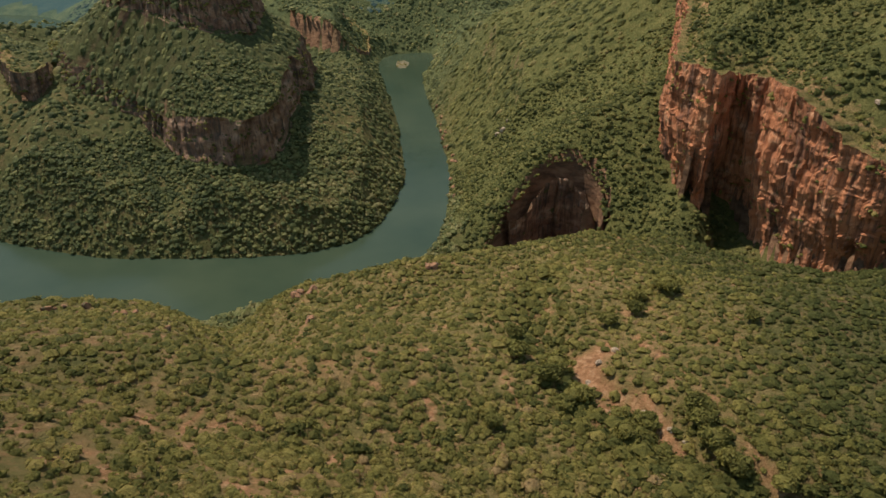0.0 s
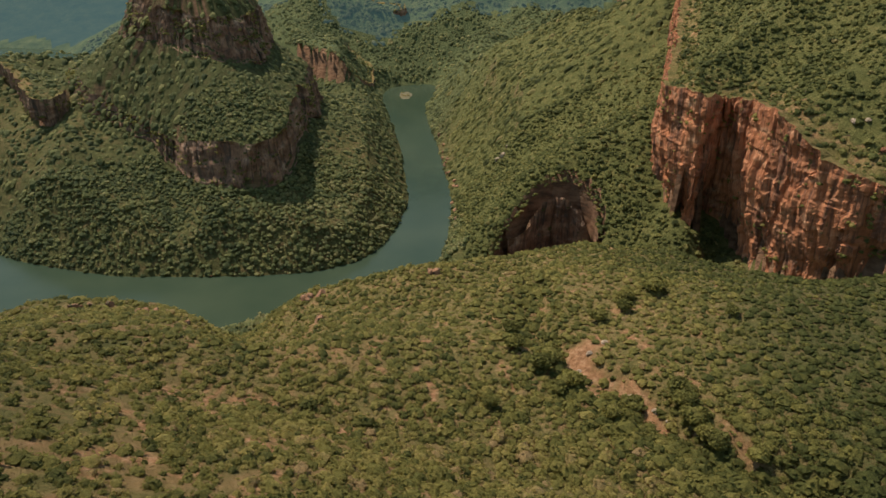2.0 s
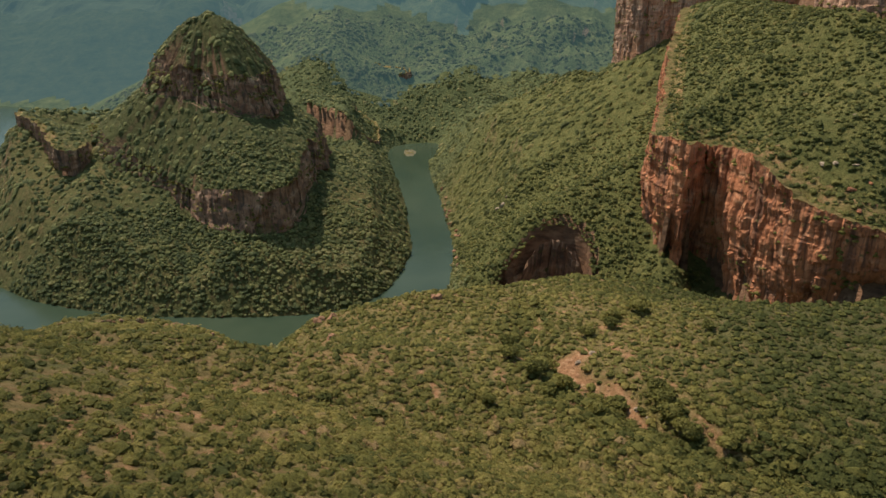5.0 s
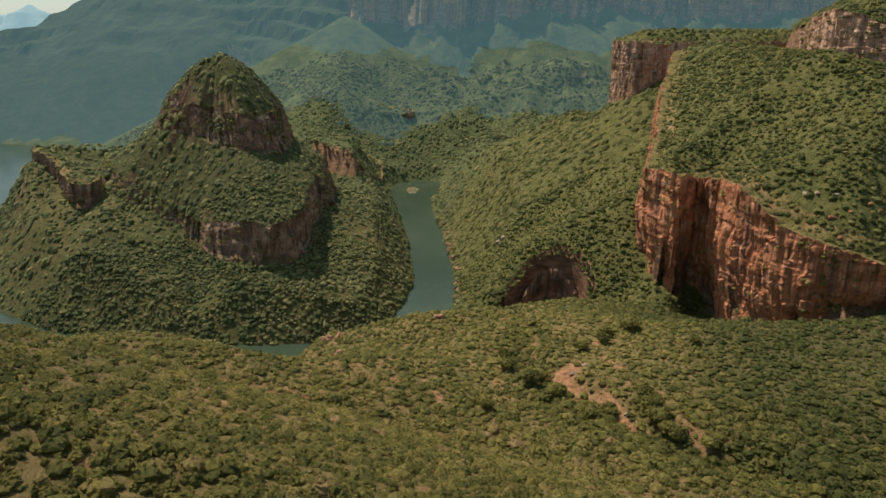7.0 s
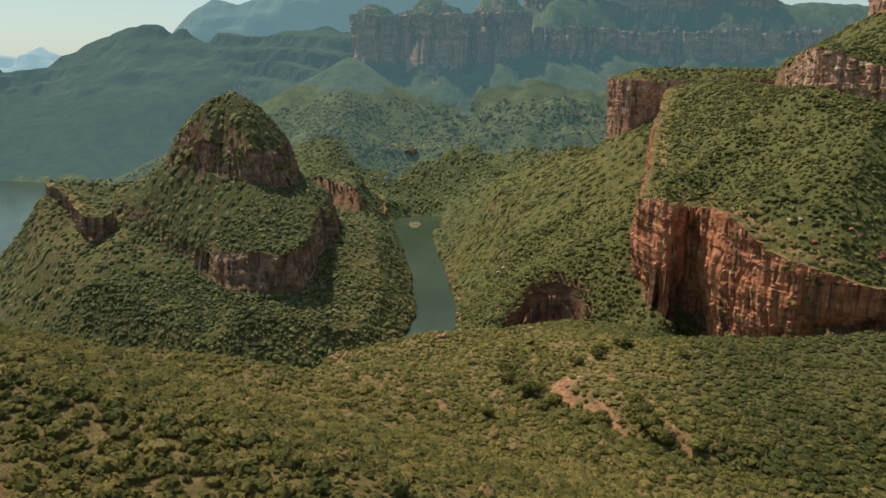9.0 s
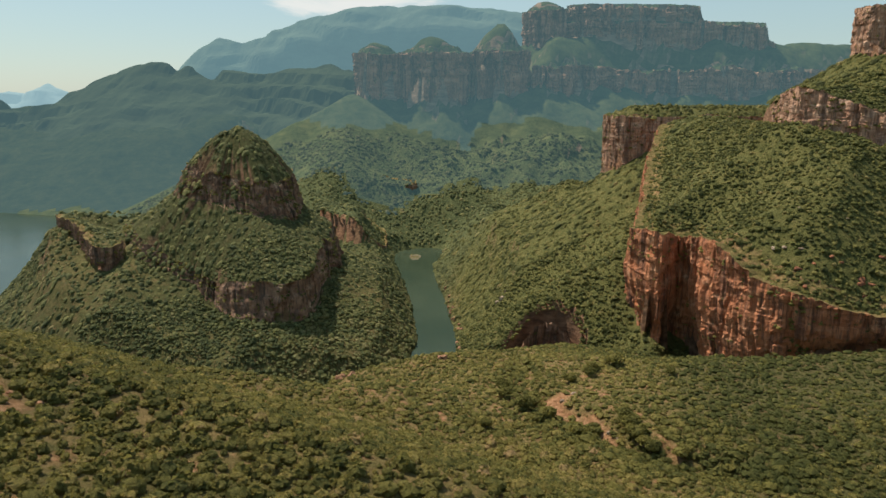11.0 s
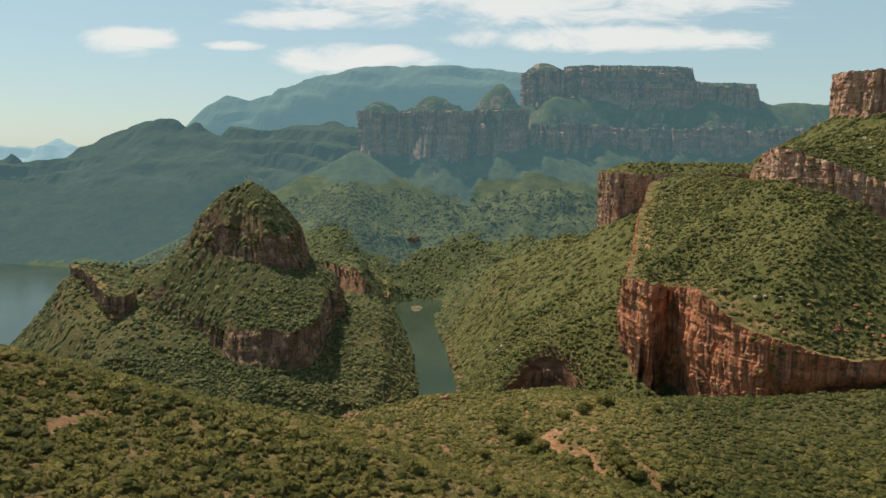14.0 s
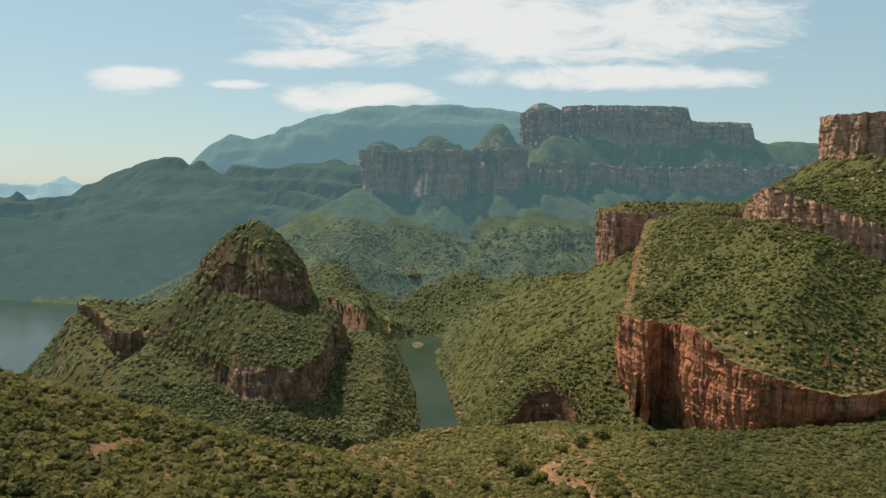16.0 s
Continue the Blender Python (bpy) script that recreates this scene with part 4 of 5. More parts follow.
# ---- vegetation ----
def dome_shape(segs, rings, rng, lump):
    """A low crown: rings of points over the top, open below."""
    v, f = [], []
    for r in range(rings):
        el = -0.35 + (1.35 * r / rings)
        for a in range(segs):
            an = 2 * math.pi * (a + 0.5 * (r % 2)) / segs
            k = rng.uniform(1 - lump, 1 + lump)
            v.append((math.cos(an) * math.cos(el) * k, math.sin(an) * math.cos(el) * k, math.sin(el) * k * 0.85))
    v.append((rng.uniform(-0.2, 0.2), rng.uniform(-0.2, 0.2), rng.uniform(0.75, 1.05)))
    for r in range(rings - 1):
        for a in range(segs):
            i, j = r * segs + a, r * segs + (a + 1) % segs
            k, m = i + segs, j + segs
            f += [(i, j, m), (i, m, k)] if r % 2 else [(i, j, k), (j, m, k)]
    for a in range(segs):
        f.append(((rings - 1) * segs + a, (rings - 1) * segs + (a + 1) % segs, rings * segs))
    return np.array(v), np.array(f)


def mound_shape(segs, rng):
    """A low clump of treetops as seen from far off: a rounded mound with an uneven foot."""
    v, f = [], []
    for rad, z in ((1.15, -0.35), (0.68, 0.5)):
        for a in range(segs):
            an, k = 2 * math.pi * (a + rng.uniform(-0.2, 0.2)) / segs, rng.uniform(0.75, 1.25)
            v.append((math.cos(an) * rad * k, math.sin(an) * rad * k, z * rng.uniform(0.8, 1.2)))
    v.append((0, 0, rng.uniform(0.75, 1.0)))
    for a in range(segs):
        b = (a + 1) % segs
        f += [(a, b, segs + b), (a, segs + b, segs + a), (segs + a, segs + b, 2 * segs)]
    return np.array(v), np.array(f)


def tufted_shape(rng, segs, rings, sprays, wide):
    """A rounded bush: an uneven crown with leaf sprays standing out of it."""
    hv, hf = dome_shape(segs, rings, rng, 0.28)
    v, f = (hv * (0.80, 0.80, 0.85)).tolist(), hf.tolist()
    for _ in range(sprays):
        d = rng.normal(size=3)
        d[2] = abs(d[2]) - 0.2
        d /= np.linalg.norm(d)
        c = d * (1, 1, 0.9) * rng.uniform(0.8, 1.08)
        nrm = d + rng.normal(size=3) * 0.5
        nrm /= np.linalg.norm(nrm)
        t = np.cross(nrm, rng.normal(size=3))
        t /= np.linalg.norm(t)
        u = np.cross(nrm, t)
        w = rng.uniform(0.6, 1.3) * wide
        i = len(v)
        v += [(c - t * w - u * w * 0.6).tolist(), (c + t * w * 0.8 - u * w * 0.9).tolist(), (c + t * w + u * w * 0.7).tolist(), (c - t * w * 0.6 + u * w).tolist()]
        f += [(i, i + 1, i + 2), (i, i + 2, i + 3)]
    return np.array(v), np.array(f)


def leafy_shape(rng, leaves, lobes):
    """A crown of small leaf sprays round several lobes, with a dark heart."""
    v, f = [], []
    hv, hf = dome_shape(6, 3, rng, 0.15)
    v += (hv * 0.72).tolist()
    f += hf.tolist()
    cs = [(rng.uniform(-0.45, 0.45), rng.uniform(-0.45, 0.45), rng.uniform(0.0, 0.5), rng.uniform(0.35, 0.6)) for _ in range(lobes)]
    for _ in range(leaves):
        cx, cy, cz, r = cs[rng.randint(lobes)]
        d = rng.normal(size=3)
        d[2] = abs(d[2]) * 0.9 - 0.25
        d /= np.linalg.norm(d)
        c = np.array((cx, cy, cz)) + d * r * rng.uniform(0.8, 1.1)
        t = np.cross(d + rng.normal(size=3) * 0.6, rng.normal(size=3))
        t /= np.linalg.norm(t)
        u = np.cross(t, d + rng.normal(size=3) * 0.5)
        u /= np.linalg.norm(u)
        w = rng.uniform(0.13, 0.26)
        i = len(v)
        v += [(c - t * w - u * w * 0.5).tolist(), (c + t * w * 0.9 - u * w * 0.3).tolist(), (c + t * w * 0.4 + u * w).tolist(), (c - t * w * 0.7 + u * w * 0.6).tolist()]
        f += [(i, i + 1, i + 2), (i, i + 2, i + 3)]
    return np.array(v), np.array(f)


def plant_mesh(name, X, Y, Z, R, tint, shapes, mat, rng, tall=0.9, lift=0.25, follow=0.0):
    """Crowns at the given places as one mesh."""
    which = rng.randint(len(shapes), size=len(X))
    vs, fs, ts, base = [], [], [], 0
    gx, gy = np.zeros(len(X)), np.zeros(len(X))
    if follow:
        at = height(X, Y, 0.05)
        gx, gy = (follow * np.clip((height(X + a, Y + b, 0.05) - at) / 3.0, -1.3, 1.3) for a, b in ((3.0, 0.0), (0.0, 3.0)))
    for k, (v, f) in enumerate(shapes):
        s = np.where(which == k)[0]
        if not len(s):
            continue
        an = rng.uniform(0, 6.283, len(s))
        ca, sa = np.cos(an)[:, None], np.sin(an)[:, None]
        r = R[s][:, None]
        sx = rng.uniform(0.85, 1.2, len(s))[:, None]
        hz = rng.uniform(0.75, 1.15, len(s))[:, None] * tall
        px = X[s][:, None] + r * sx * (v[:, 0] * ca - v[:, 1] * sa)
        py = Y[s][:, None] + r * (v[:, 0] * sa + v[:, 1] * ca)
        pz = Z[s][:, None] + r * hz * (v[:, 2] + lift) + gx[s][:, None] * (px - X[s][:, None]) + gy[s][:, None] * (py - Y[s][:, None])
        vs.append(np.stack([px, py, pz], -1).reshape(-1, 3))
        fs.append((f[None] + (np.arange(len(s)) * len(v))[:, None, None]).reshape(-1, 3) + base)
        ts.append(np.repeat(tint[s], len(v)) + np.tile(rng.normal(0, 0.10, len(v)), len(s)))
        base += len(s) * len(v)
    co, fc, tn = np.concatenate(vs), np.concatenate(fs), np.concatenate(ts)
    me = bpy.data.meshes.new(name)
    me.vertices.add(len(co))
    me.vertices.foreach_set("co", co.ravel())
    me.loops.add(len(fc) * 3)
    me.loops.foreach_set("vertex_index", fc.ravel())
    me.polygons.add(len(fc))
    me.polygons.foreach_set("loop_start", np.arange(len(fc)) * 3)
    me.polygons.foreach_set("loop_total", np.full(len(fc), 3))
    me.update()
    me.shade_flat()
    me.attributes.new("tint", "FLOAT", "POINT").data.foreach_set("value", tn.astype(np.float32))
    me.materials.append(mat)
    return me


def scatter(r0, r1, gap, rng, half=34.5):
    """Jittered places in a fan in front of the outlook, on land that is not too steep: x, y, z, slope."""
    n = int((r1 - r0) / gap) + 1
    X, Y = [], []
    for r in np.linspace(r0, r1, n):
        m = int(2 * math.radians(half) * r / gap)
        a = np.linspace(-math.radians(half), math.radians(half), m) + rng.uniform(-0.5, 0.5, m) * gap / r
        q = r + rng.uniform(-0.5, 0.5, m) * gap
        X.append(CX + q * np.sin(a))
        Y.append(CY + q * np.cos(a))
    X, Y = np.concatenate(X), np.concatenate(Y)
    Z = height(X, Y, 0.05)
    gx, gy = height(X + 1.5, Y, 0.05) - Z, height(X, Y + 1.5, 0.05) - Z
    slope = np.hypot(gx, gy) / 1.5
    keep = (Z > 0.8) & (slope < 1.9)
    return X[keep], Y[keep], Z[keep], slope[keep]


def tints(X, Y, rng, dark=0.0):
    patch = 0.5 + 0.5 * fbm(X / 55, Y / 55, 3, 91)
    return np.clip(0.12 + 0.5 * patch + rng.normal(0, 0.2, len(X)) - dark, 0, 1)


rng = np.random.RandomState(5)
SHAPES_A = [tufted_shape(rng, 5, 2, 16, 0.19) for _ in range(20)]
SHAPES_M = [tufted_shape(rng, 5, 2, 3, 0.3) for _ in range(20)]
SHAPES_B = [mound_shape(6, rng) for _ in range(12)]
SHAPES_R = [tufted_shape(rng, 5, 2, 2, 0.28) for _ in range(14)]
SHAPES_C = [mound_shape(5, rng) for _ in range(10)]
SHAPES_LEAF = [leafy_shape(rng, 22, 5) for _ in range(6)]

# foreland scrub
X, Y, Z, S = scatter(130, 730, 2.95, rng)
soil = soil_mask(X, Y)
open_ground = 0.9 + 0.35 * fbm(X / 40, Y / 40, 3, 51)
gully = np.exp(-(line_dist(X, Y, [(50, 320), (40, 262), (46, 236), (70, 195), (110, 165), (150, 140)]) / 13) ** 2)
wet = np.exp(-(line_dist(X, Y, [(-20, 150), (40, 175), (110, 165), (200, 140)]) / 45) ** 2)
keep = (rng.uniform(size=len(X)) < np.clip(open_ground + 0.4 * step(110, 30, Y) * step(0, -40, X) + 0.5 * gully + 0.3 * wet + 0.25 * step(300, 420, Y), 0.2, 1) * (1 - 0.9 * soil)) & (Y < 470)
X, Y, Z, gully, wet = X[keep], Y[keep], Z[keep], gully[keep], wet[keep]
R = np.clip(rng.lognormal(0.44, 0.42, len(X)), 0.6, 3.2) * (1 + 0.5 * gully + 0.2 * wet)
# tint lowered on the east flank to stand for shade there
T = tints(X, Y, rng, 0.25 * gully) + 0.04 + 0.08 * wet - 0.36 * step(95, 165, X) - 0.16 * step(215, 240, X) * step(335, 350, Y) - 0.12 * step(-50, -120, X) * step(200, 100, Y)
near = (X > -175) & (X < 40) & (Y < 45)
R = np.where(near, R * 1.18, R)
T = np.where(near, T + 0.02, T)
grove = near & (X > -128) & (X < -28) & (Y > -110) & (Y < 22)
pick = np.where(grove)[0]
pick = pick[:290]
single = np.zeros(len(X), bool)
single[pick] = True
far_off = np.hypot(X - CX, Y - CY) > 520
crest = ~near & far_off
tagged(new("rim_scrub", plant_mesh("rim_scrub", *(q[crest] for q in (X, Y, Z, R, T)), SHAPES_R, MAT_LEAF, rng, 0.75)), "low olive-green bushes along the rim of the near hill", "bushes", kind="stuff")
tagged(new("foreland_scrub", plant_mesh("foreland_scrub", *(q[~near & ~far_off] for q in (X, Y, Z, R, T)), SHAPES_A, MAT_LEAF, rng, 0.75)), "olive-green bushes over reddish soil on the near hill", "bushes", kind="stuff")
rest = near & ~single
tagged(new("near_scrub", plant_mesh("near_scrub", *(q[rest] for q in (X, Y, Z, R, T)), SHAPES_LEAF, MAT_LEAF, rng)), "leafy sunlit bushes on the slope below the outlook", "bushes", kind="stuff")


def small_tree(k):
    """A bushy tree: a forked trunk under a crown of leaf sprays, one metre in radius."""
    r = np.random.RandomState(200 + k)
    root = new("small_tree", None)
    bm = bmesh.new()
    for b in range(3):
        an, lean = r.uniform(0, 6.28), r.uniform(0.1, 0.4)
        rings = []
        for h, w in ((-0.35, 0.075), (0.1, 0.055), (0.55, 0.03)):
            c = Vector((math.cos(an) * lean * max(h, 0), math.sin(an) * lean * max(h, 0), h))
            rings.append([bm.verts.new(c + Vector((math.cos(q) * w, math.sin(q) * w, 0))) for q in np.linspace(0, 2 * math.pi, 6)[:-1]])
        for lo, hi in zip(rings, rings[1:]):
            for q in range(5):
                bm.faces.new((lo[q], lo[(q + 1) % 5], hi[(q + 1) % 5], hi[q]))
    me = bpy.data.meshes.new("trunk")
    bm.to_mesh(me)
    bm.free()
    me.materials.append(MAT_BARK)
    part("trunk", me, root)
    one = np.ones(1)
    crown = plant_mesh("crown", 0 * one, 0 * one, 0 * one, one, np.array([0.2 + 0.09 * k]), [leafy_shape(r, 170, 6)], MAT_LEAF, r)
    part("crown", crown, root)
    return tagged(root, "small leafy bushveld tree on a scrub slope", "tree", "trees below the outlook")


models = [small_tree(k) for k in range(7)]
for count, i in enumerate(pick):
    m = pose(X[i], Y[i], Z[i] + 0.3 * R[i], 0, 0, rng.uniform(0, 360)) @ Matrix.Diagonal((R[i], R[i], R[i] * 0.95, 1))
    if count < len(models):
        models[count].matrix_basis = m
    else:
        ob = copy_thing(models[count % len(models)], m)
        ob.matrix_basis = m



def gully_tree(k):
    """A broad old tree: a stout forked trunk and a wide crown of leaf sprays, one metre in radius."""
    r = np.random.RandomState(400 + k)
    root = new("spreading_tree", None)
    bm = bmesh.new()
    for b in range(5):
        an, lean = 6.28 * b / 5 + r.uniform(-0.4, 0.4), r.uniform(0.3, 0.9)
        rings = []
        for h, w in ((-0.6, 0.07), (-0.15, 0.055), (0.2, 0.035), (0.6, 0.012)):
            c = Vector((math.cos(an) * lean * max(h + 0.2, 0), math.sin(an) * lean * max(h + 0.2, 0), h))
            rings.append([bm.verts.new(c + Vector((math.cos(q) * w, math.sin(q) * w, 0))) for q in np.linspace(0, 2 * math.pi, 6)[:-1]])
        for lo, hi in zip(rings, rings[1:]):
            for q in range(5):
                bm.faces.new((lo[q], lo[(q + 1) % 5], hi[(q + 1) % 5], hi[q]))
    me = bpy.data.meshes.new("trunk")
    bm.to_mesh(me)
    bm.free()
    me.materials.append(MAT_BARK)
    part("trunk", me, root)
    v, f = leafy_shape(r, 900, 11)
    q = v.reshape(-1, 3)
    core = 6 * 3 + 1
    # finer sprays: each is drawn in towards its own middle
    lv = q[core:].reshape(-1, 4, 3)
    mid_l = lv.mean(1, keepdims=True)
    q[core:] = (mid_l * (1.0, 1.0, 0.85) + (lv - mid_l) * 0.55).reshape(-1, 3)
    one = np.ones(1)
    part("crown", plant_mesh("crown", 0 * one, 0 * one, 0 * one, one, np.array([0.24 + 0.08 * k]), [(q, f)], MAT_LEAF, r), root)
    return tagged(root, "broad dark-green tree along the near gully", "tree", "trees along the gully")


gully_models = [gully_tree(k) for k in range(4)]
GULLY = [(32, 262, 5), (32, 246, 5.5), (48, 240, 6.5), (54, 217, 6), (43, 229, 6), (47, 212, 4.5), (109, 293, 6.5), (93, 286, 5), (95, 207, 5), (95, 200, 6), (97, 191, 5.5), (99, 183, 5), (102, 177, 5),
         (78, 205, 5), (67, 196, 4.5), (68, 211, 4), (89, 276, 4.5), (19, 201, 4.5), (75, 268, 4.5), (114, 170, 5), (134, 256, 4)]
for count, (tx, ty, tr) in enumerate(GULLY):
    tz = float(height(np.array([tx * 1.0]), np.array([ty * 1.0]))[0])
    m = pose(tx, ty, tz + 0.45 * tr, 0, 0, rng.uniform(0, 360)) @ Matrix.Diagonal((tr, tr, tr * 0.9, 1))
    if count < len(gully_models):
        gully_models[count].matrix_basis = m
    else:
        copy_thing(gully_models[count % len(gully_models)], m).matrix_basis = m

# woods across the river and on the canyon sides
X, Y, Z, S = scatter(560, 1180, 3.9, rng)
keep = (Y >= 470) | (np.hypot(X - CX, Y - CY) > 730)
X, Y, Z = X[keep], Y[keep], Z[keep]
east = X > 15 + 12 * vnoise(X / 30, Y / 30, 17)
clump = fbm(X / 26, Y / 26, 4, 57) + 0.5 * fbm(X / 110, Y / 110, 2, 59)
keep = rng.uniform(size=len(X)) < np.where(east, np.clip(0.84 + 0.7 * clump, 0.35, 1.0), np.clip(0.85 + 0.5 * clump, 0.5, 1.0)) * ((X < 640) | (Y < 560))
X, Y, Z, east, clump = X[keep], Y[keep], Z[keep], east[keep], clump[keep]
R = np.where(east, np.clip(rng.lognormal(0.66, 0.38, len(X)), 0.9, 4.0), np.clip(rng.lognormal(0.98, 0.32, len(X)), 1.4, 5.0))
# crowns east of the butte tinted lighter, sunlight put into their colour
T = np.clip(0.42 + rng.normal(0, 0.24, len(X)) - 0.25 * clump + 0.28 * step(-250, -180, X) * ~east - 0.16 * step(-420, -520, X), 0, 1)
tagged(new("riverside_woods", plant_mesh("riverside_woods", *(q[~east] for q in (X, Y, Z, R, T)), SHAPES_M, MAT_FOREST, rng, 1.0, 0.22, 0.15)), "dense dark-green woodland round the butte", "woods", kind="stuff")
tagged(new("canyon_side_scrub", plant_mesh("canyon_side_scrub", *(q[east] for q in (X, Y, Z, R, T)), SHAPES_M, MAT_SCRUB, rng, 1.0, 0.25, 0.12)), "green scrub over grass on the canyon side", "bushes", kind="stuff")
X, Y, Z, S = scatter(1180, 2120, 7.2, rng)
keep = (Y < 1720 + 150 * fbm(X / 160, Y / 160, 4, 301)) & ((X < 330) | (Y < 1260)) & ~((X > -420) & (X < -240) & (Y > 1060) & (Y < 1220))
X, Y, Z = X[keep], Y[keep], Z[keep]
clump = fbm(X / 30, Y / 30, 4, 57) + 0.5 * fbm(X / 120, Y / 120, 2, 59)
keep = rng.uniform(size=len(X)) < np.clip(0.72 + 0.6 * clump, 0.25, 1.0)
X, Y, Z, clump = X[keep], Y[keep], Z[keep], clump[keep]
R = np.clip(rng.lognormal(1.15, 0.35, len(X)), 1.6, 6.0)
T = np.clip(0.42 + rng.normal(0, 0.24, len(X)) - 0.25 * clump, 0, 1)
east = X > 5 + 12 * vnoise(X / 30, Y / 30, 17)
east &= Y < 1290 + 60 * vnoise(X / 70, Y / 70, 19)
tagged(new("valley_woods", plant_mesh("valley_woods", *(q[~east] for q in (X, Y, Z, R, T)), SHAPES_B, MAT_VALLEY, rng, 0.85, 0.10, 0.4)), "green woodland up the side valley", "woods", kind="stuff")
tagged(new("upper_side_scrub", plant_mesh("upper_side_scrub", *(q[east] for q in (X, Y, Z, R, T)), SHAPES_B, MAT_SCRUB, rng, 0.85, 0.10, 0.4)), "green scrub on the upper canyon side", "bushes", kind="stuff")
X, Y, Z, S = scatter(1900, 2360, 9.0, rng)
keep = (Y > 1700 + 150 * fbm(X / 160, Y / 160, 4, 301)) & (Y < 2080 + 150 * fbm(X / 160, Y / 160, 4, 301))
X, Y, Z = X[keep], Y[keep], Z[keep]
keep = rng.uniform(size=len(X)) < 0.55 + 0.6 * fbm(X / 70, Y / 70, 3, 191)
X, Y, Z = X[keep], Y[keep], Z[keep]
R = np.clip(rng.lognormal(1.4, 0.35, len(X)), 2, 8)
tagged(new("distant_woods", plant_mesh("distant_woods", X, Y, Z, R, tints(X, Y, rng, 0.05), SHAPES_C, MAT_HAZY_WOODS, rng, 0.7, 0.10, 0.6)), "distant woodland with a painted haze glow below the round towers", "woods", kind="stuff")

# plants rooted on the cliffs
P = np.concatenate(LEDGES)
R = np.clip(rng.lognormal(0.6, 0.35, len(P)), 0.9, 3.6)
tagged(new("ledge_bushes", plant_mesh("ledge_bushes", P[:, 0], P[:, 1], P[:, 2], R, tints(P[:, 0], P[:, 1], rng, 0.0), SHAPES_R, MAT_LEAF, rng)), "small green bushes rooted on cliff ledges", "bushes", kind="stuff")


# ---- boulders, outcrops and the sandbank ----
def boulder(x, y, size, seed, label, flat=0.7, mat=None, sink=0.25, long=1.0, turn=0.0, group="boulders"):
    """A broken block of sandstone, sunk a little into the slope."""
    r = np.random.RandomState(seed)
    bm = bmesh.new()
    bmesh.ops.create_icosphere(bm, subdivisions=2, radius=1.0)
    cuts = [(Vector(r.normal(size=3)).normalized(), r.uniform(0.45, 0.85)) for _ in range(9)]
    for v in bm.verts:
        for nrm, d in cuts:
            over = v.co.dot(nrm) - d
            if over > 0:
                v.co -= nrm * over * 0.92
        v.co *= 1 + 0.10 * noise.noise(v.co * 1.7 + Vector((seed, 0, 0))) + 0.05 * noise.noise(v.co * 5 + Vector((0, seed, 0)))
        v.co = Vector((v.co.x * long, v.co.y, v.co.z * flat)) * size
    me = bpy.data.meshes.new("boulder")
    bm.to_mesh(me)
    bm.free()
    me.materials.append(mat or MAT_BOULDER)
    ob = tagged(new("boulder", me), label, "boulder", group)
    z = float(height(np.array([x]), np.array([y]), 0.05)[0])
    ob.matrix_basis = pose(x, y, z + size * flat * (0.5 - sink), r.uniform(-8, 8), r.uniform(-8, 8), turn or r.uniform(0, 360))
    return ob


MAT_BOULDER = rock_material("pale_grey_sandstone", ((0.22, 0.15, 0.11), (0.34, 0.25, 0.18), (0.42, 0.34, 0.26), (0.50, 0.43, 0.35)), (0.13, 0.10, 0.08), 0.35)
MAT_RUST = rock_material("rust_red_bank_rock", ((0.17, 0.085, 0.05), (0.28, 0.14, 0.08), (0.36, 0.20, 0.12), (0.42, 0.28, 0.18)), (0.10, 0.07, 0.05), 0.4)
rr = random.Random(4)
k = 0
# rocky noses on the rim of the near hill
for x0, y0, count, spread, size in ((-77, 336, 6, 6, 2.6), (-72, 300, 4, 5, 2.2), (-4, 343, 5, 6, 2.4), (-183, 290, 6, 9, 2.3), (-150, 288, 5, 8, 1.9), (-128, 266, 4, 6, 1.8), (-118, 22, 6, 7, 1.0), (-132, 10, 4, 6, 0.9)):
    for _ in range(count):
        k += 1
        boulder(x0 + rr.uniform(-spread, spread), y0 + rr.uniform(-spread, spread) * 0.6, size * rr.uniform(0.5, 1.3), 400 + k, "weathered reddish rock breaking out of a scrub slope", rr.uniform(0.6, 1.0), MAT_RUST)
# stones washed bare in the gully scars
for x0, y0 in ((64, 243), (60, 236), (63, 225), (66, 214), (79, 214), (84, 203), (88, 195), (73, 247), (37, 157), (31, 266), (34, 272)):
    k += 1
    boulder(x0 + rr.uniform(-2, 2), y0 + rr.uniform(-2, 2), rr.uniform(0.9, 1.9), 400 + k, "pale stone lying on bare washed soil", rr.uniform(0.5, 0.8))
# blocks on the slope above the red wall
for x0, y0, size in ((268, 424, 3.4), (275, 421, 2.6), (285, 412, 2.0), (300, 452, 1.6), (330, 430, 1.8), (255, 470, 1.5)):
    k += 1
    boulder(x0, y0, size, 400 + k, "pale flat boulder among bushes above a cliff", 0.55, long=1.5)
for _ in range(16):
    k += 1
    boulder(rr.uniform(275, 365), rr.uniform(372, 402), rr.uniform(1.2, 3.2), 400 + k, "broken red rock standing out of a bushy slope", rr.uniform(0.6, 1.0), MAT_ROCK, 0.45, rr.uniform(1.2, 2.0))
for _ in range(22):
    k += 1
    boulder(rr.uniform(400, 600), rr.uniform(560, 740), rr.uniform(1.4, 4.2), 400 + k, "fallen sandstone block on a steep scrub slope", rr.uniform(0.6, 0.95))
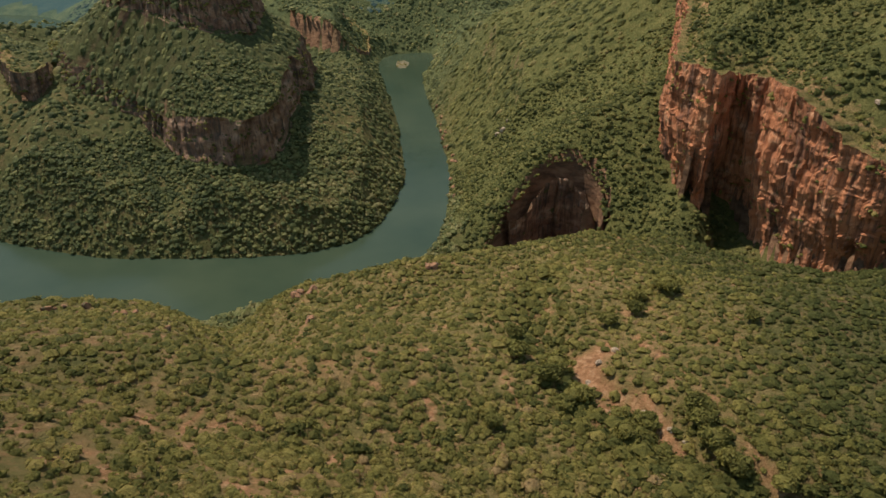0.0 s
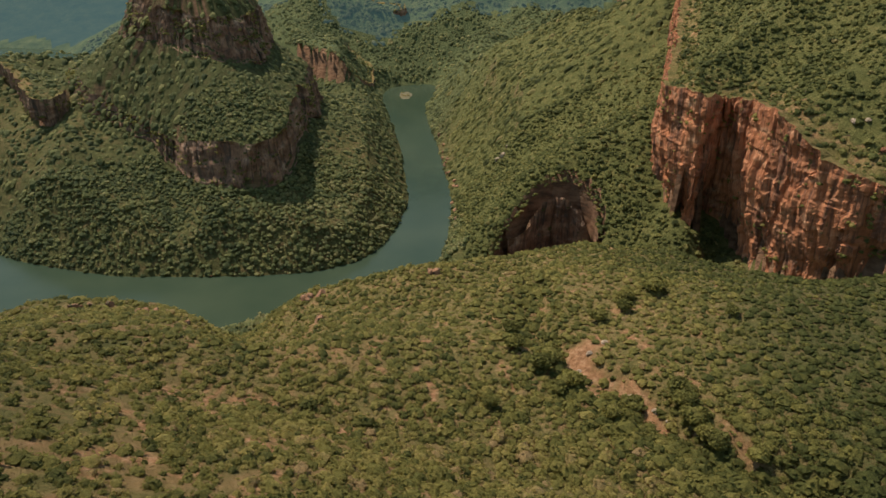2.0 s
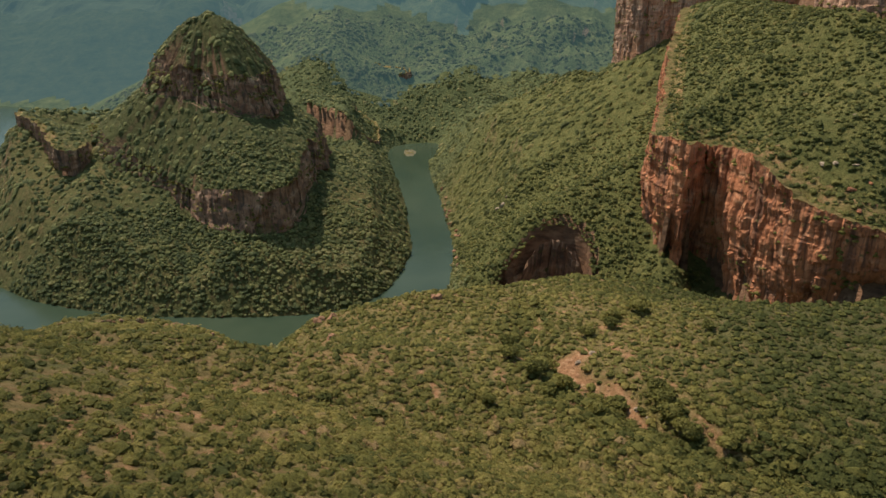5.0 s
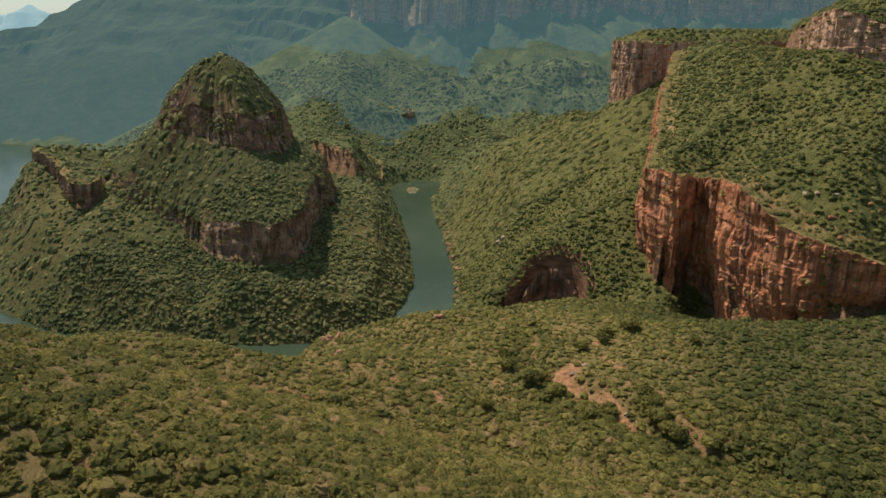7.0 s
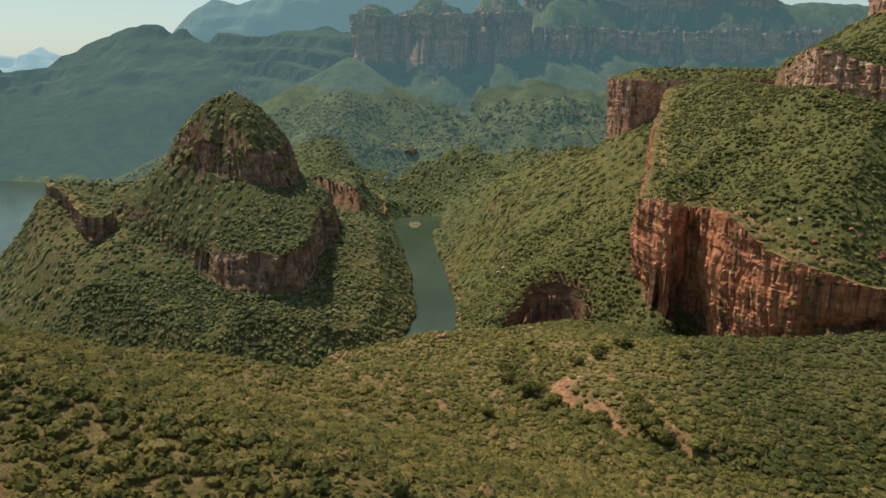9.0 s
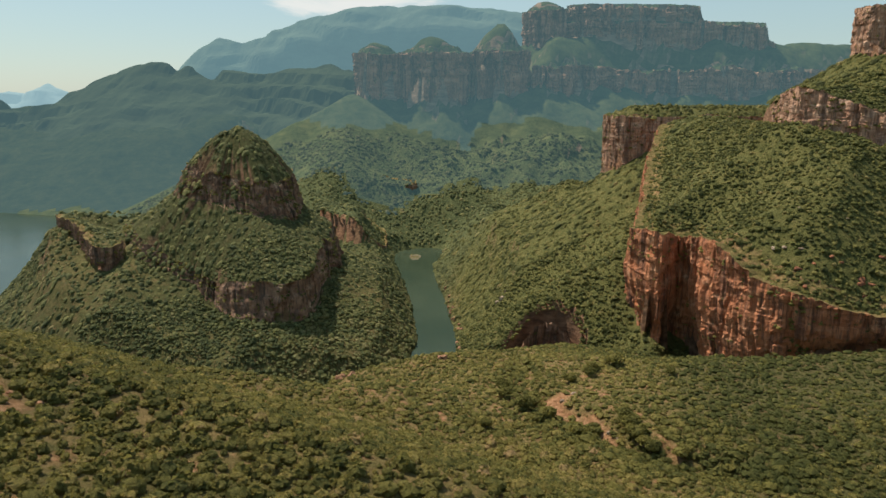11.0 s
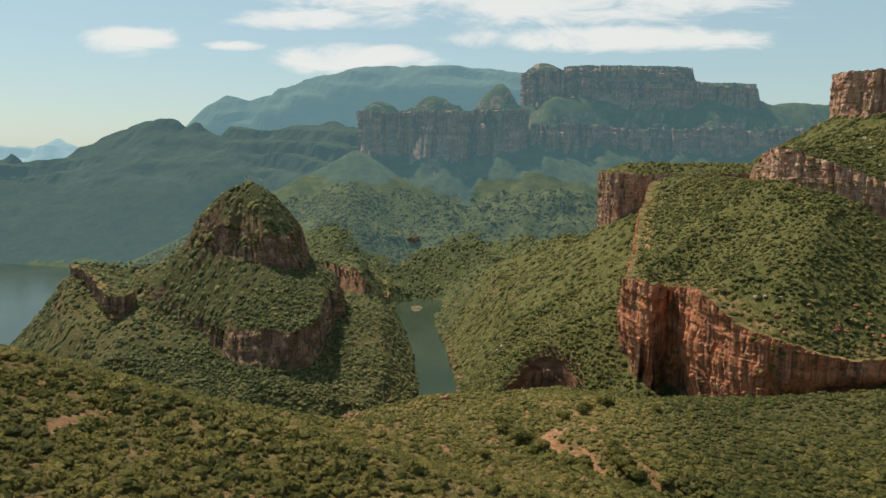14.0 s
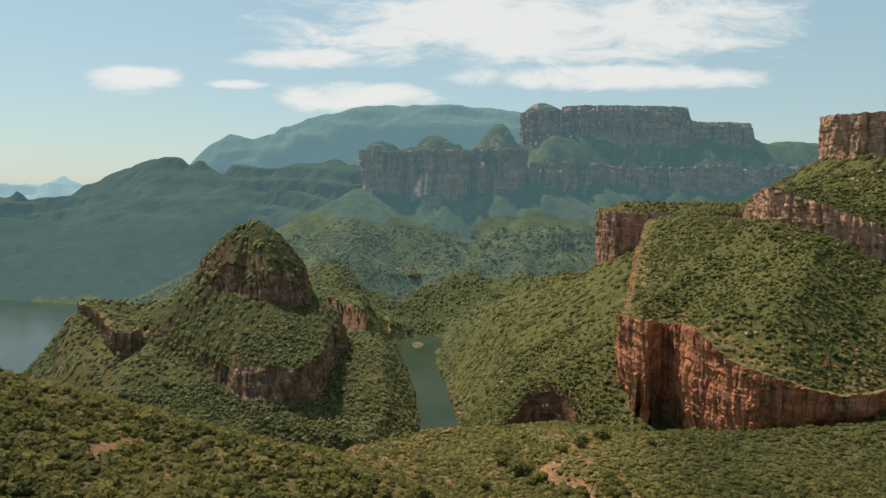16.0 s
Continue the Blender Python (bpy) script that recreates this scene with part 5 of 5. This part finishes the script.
# twin blocks on the valley side, and rust-red rocks along the bank
for x0, y0, size in ((76, 838, 5.2), (70, 846, 4.0), (82, 850, 3.0)):
    k += 1
    boulder(x0, y0, size, 400 + k, "large pale boulder on a wooded valley side", 0.9)
for _ in range(34):
    k += 1
    y0 = rr.uniform(800, 1180)
    x0 = float(np.interp(y0, (742, 916, 1201), (5, 12, -16))) + rr.uniform(1, 9)
    boulder(x0, y0, rr.uniform(1.2, 4.0), 400 + k, "rust-red rock at the edge of the river", rr.uniform(0.6, 1.1), MAT_RUST)
for x0, y0, size in ((-74, 741, 4.0), (-70, 746, 2.6), (-100, 705, 2.0), (-260, 668, 2.2), (-452, 694, 2.6)):
    k += 1
    boulder(x0, y0, size, 400 + k, "brown rock on the wooded river bank", 0.7, MAT_RUST)


def sandbank():
    """A low bar of pale sand with scrub on it at the head of the water."""
    root = tagged(new("sandbank", None), "pale sandbank with low scrub in shallow water", "sandbank")
    root.location = (-82, 1502, 0)
    bm = bmesh.new()
    bmesh.ops.create_grid(bm, x_segments=28, y_segments=28, size=1.0)
    for v in bm.verts:
        a, q = math.atan2(v.co.y, v.co.x), min(1.0, v.co.length)
        edge = 1 + 0.3 * noise.noise(Vector((math.cos(a) * 1.5, math.sin(a) * 1.5, 3)))
        z = 2.2 * (1 - q ** 1.5) - 0.8 + 0.5 * noise.noise(v.co * 3)
        v.co = Vector((v.co.x * 19 * edge, v.co.y * 42 * edge, z))
    me = bpy.data.meshes.new("sand")
    bm.to_mesh(me)
    bm.free()
    me.materials.append(MAT_SAND)
    part("sand", me, root)
    r = np.random.RandomState(77)
    x, y = r.uniform(-11, 11, 26), r.uniform(-26, 26, 26)
    part("scrub", plant_mesh("scrub", x, y, 0.4 + 0 * x, r.uniform(1.2, 2.6, 26), r.uniform(0.3, 0.9, 26), SHAPES_B, MAT_LEAF, r), root, "yellow-green scrub")


MAT_SAND, n, l, p = material("river_sand", 0.95)
l.new(ramp(n, l, noise_tex(n, l, 0.3, 6, 0.6), [(0.3, (0.075, 0.066, 0.036)), (0.7, (0.14, 0.115, 0.066))]), p.inputs["Base Color"])
sandbank()
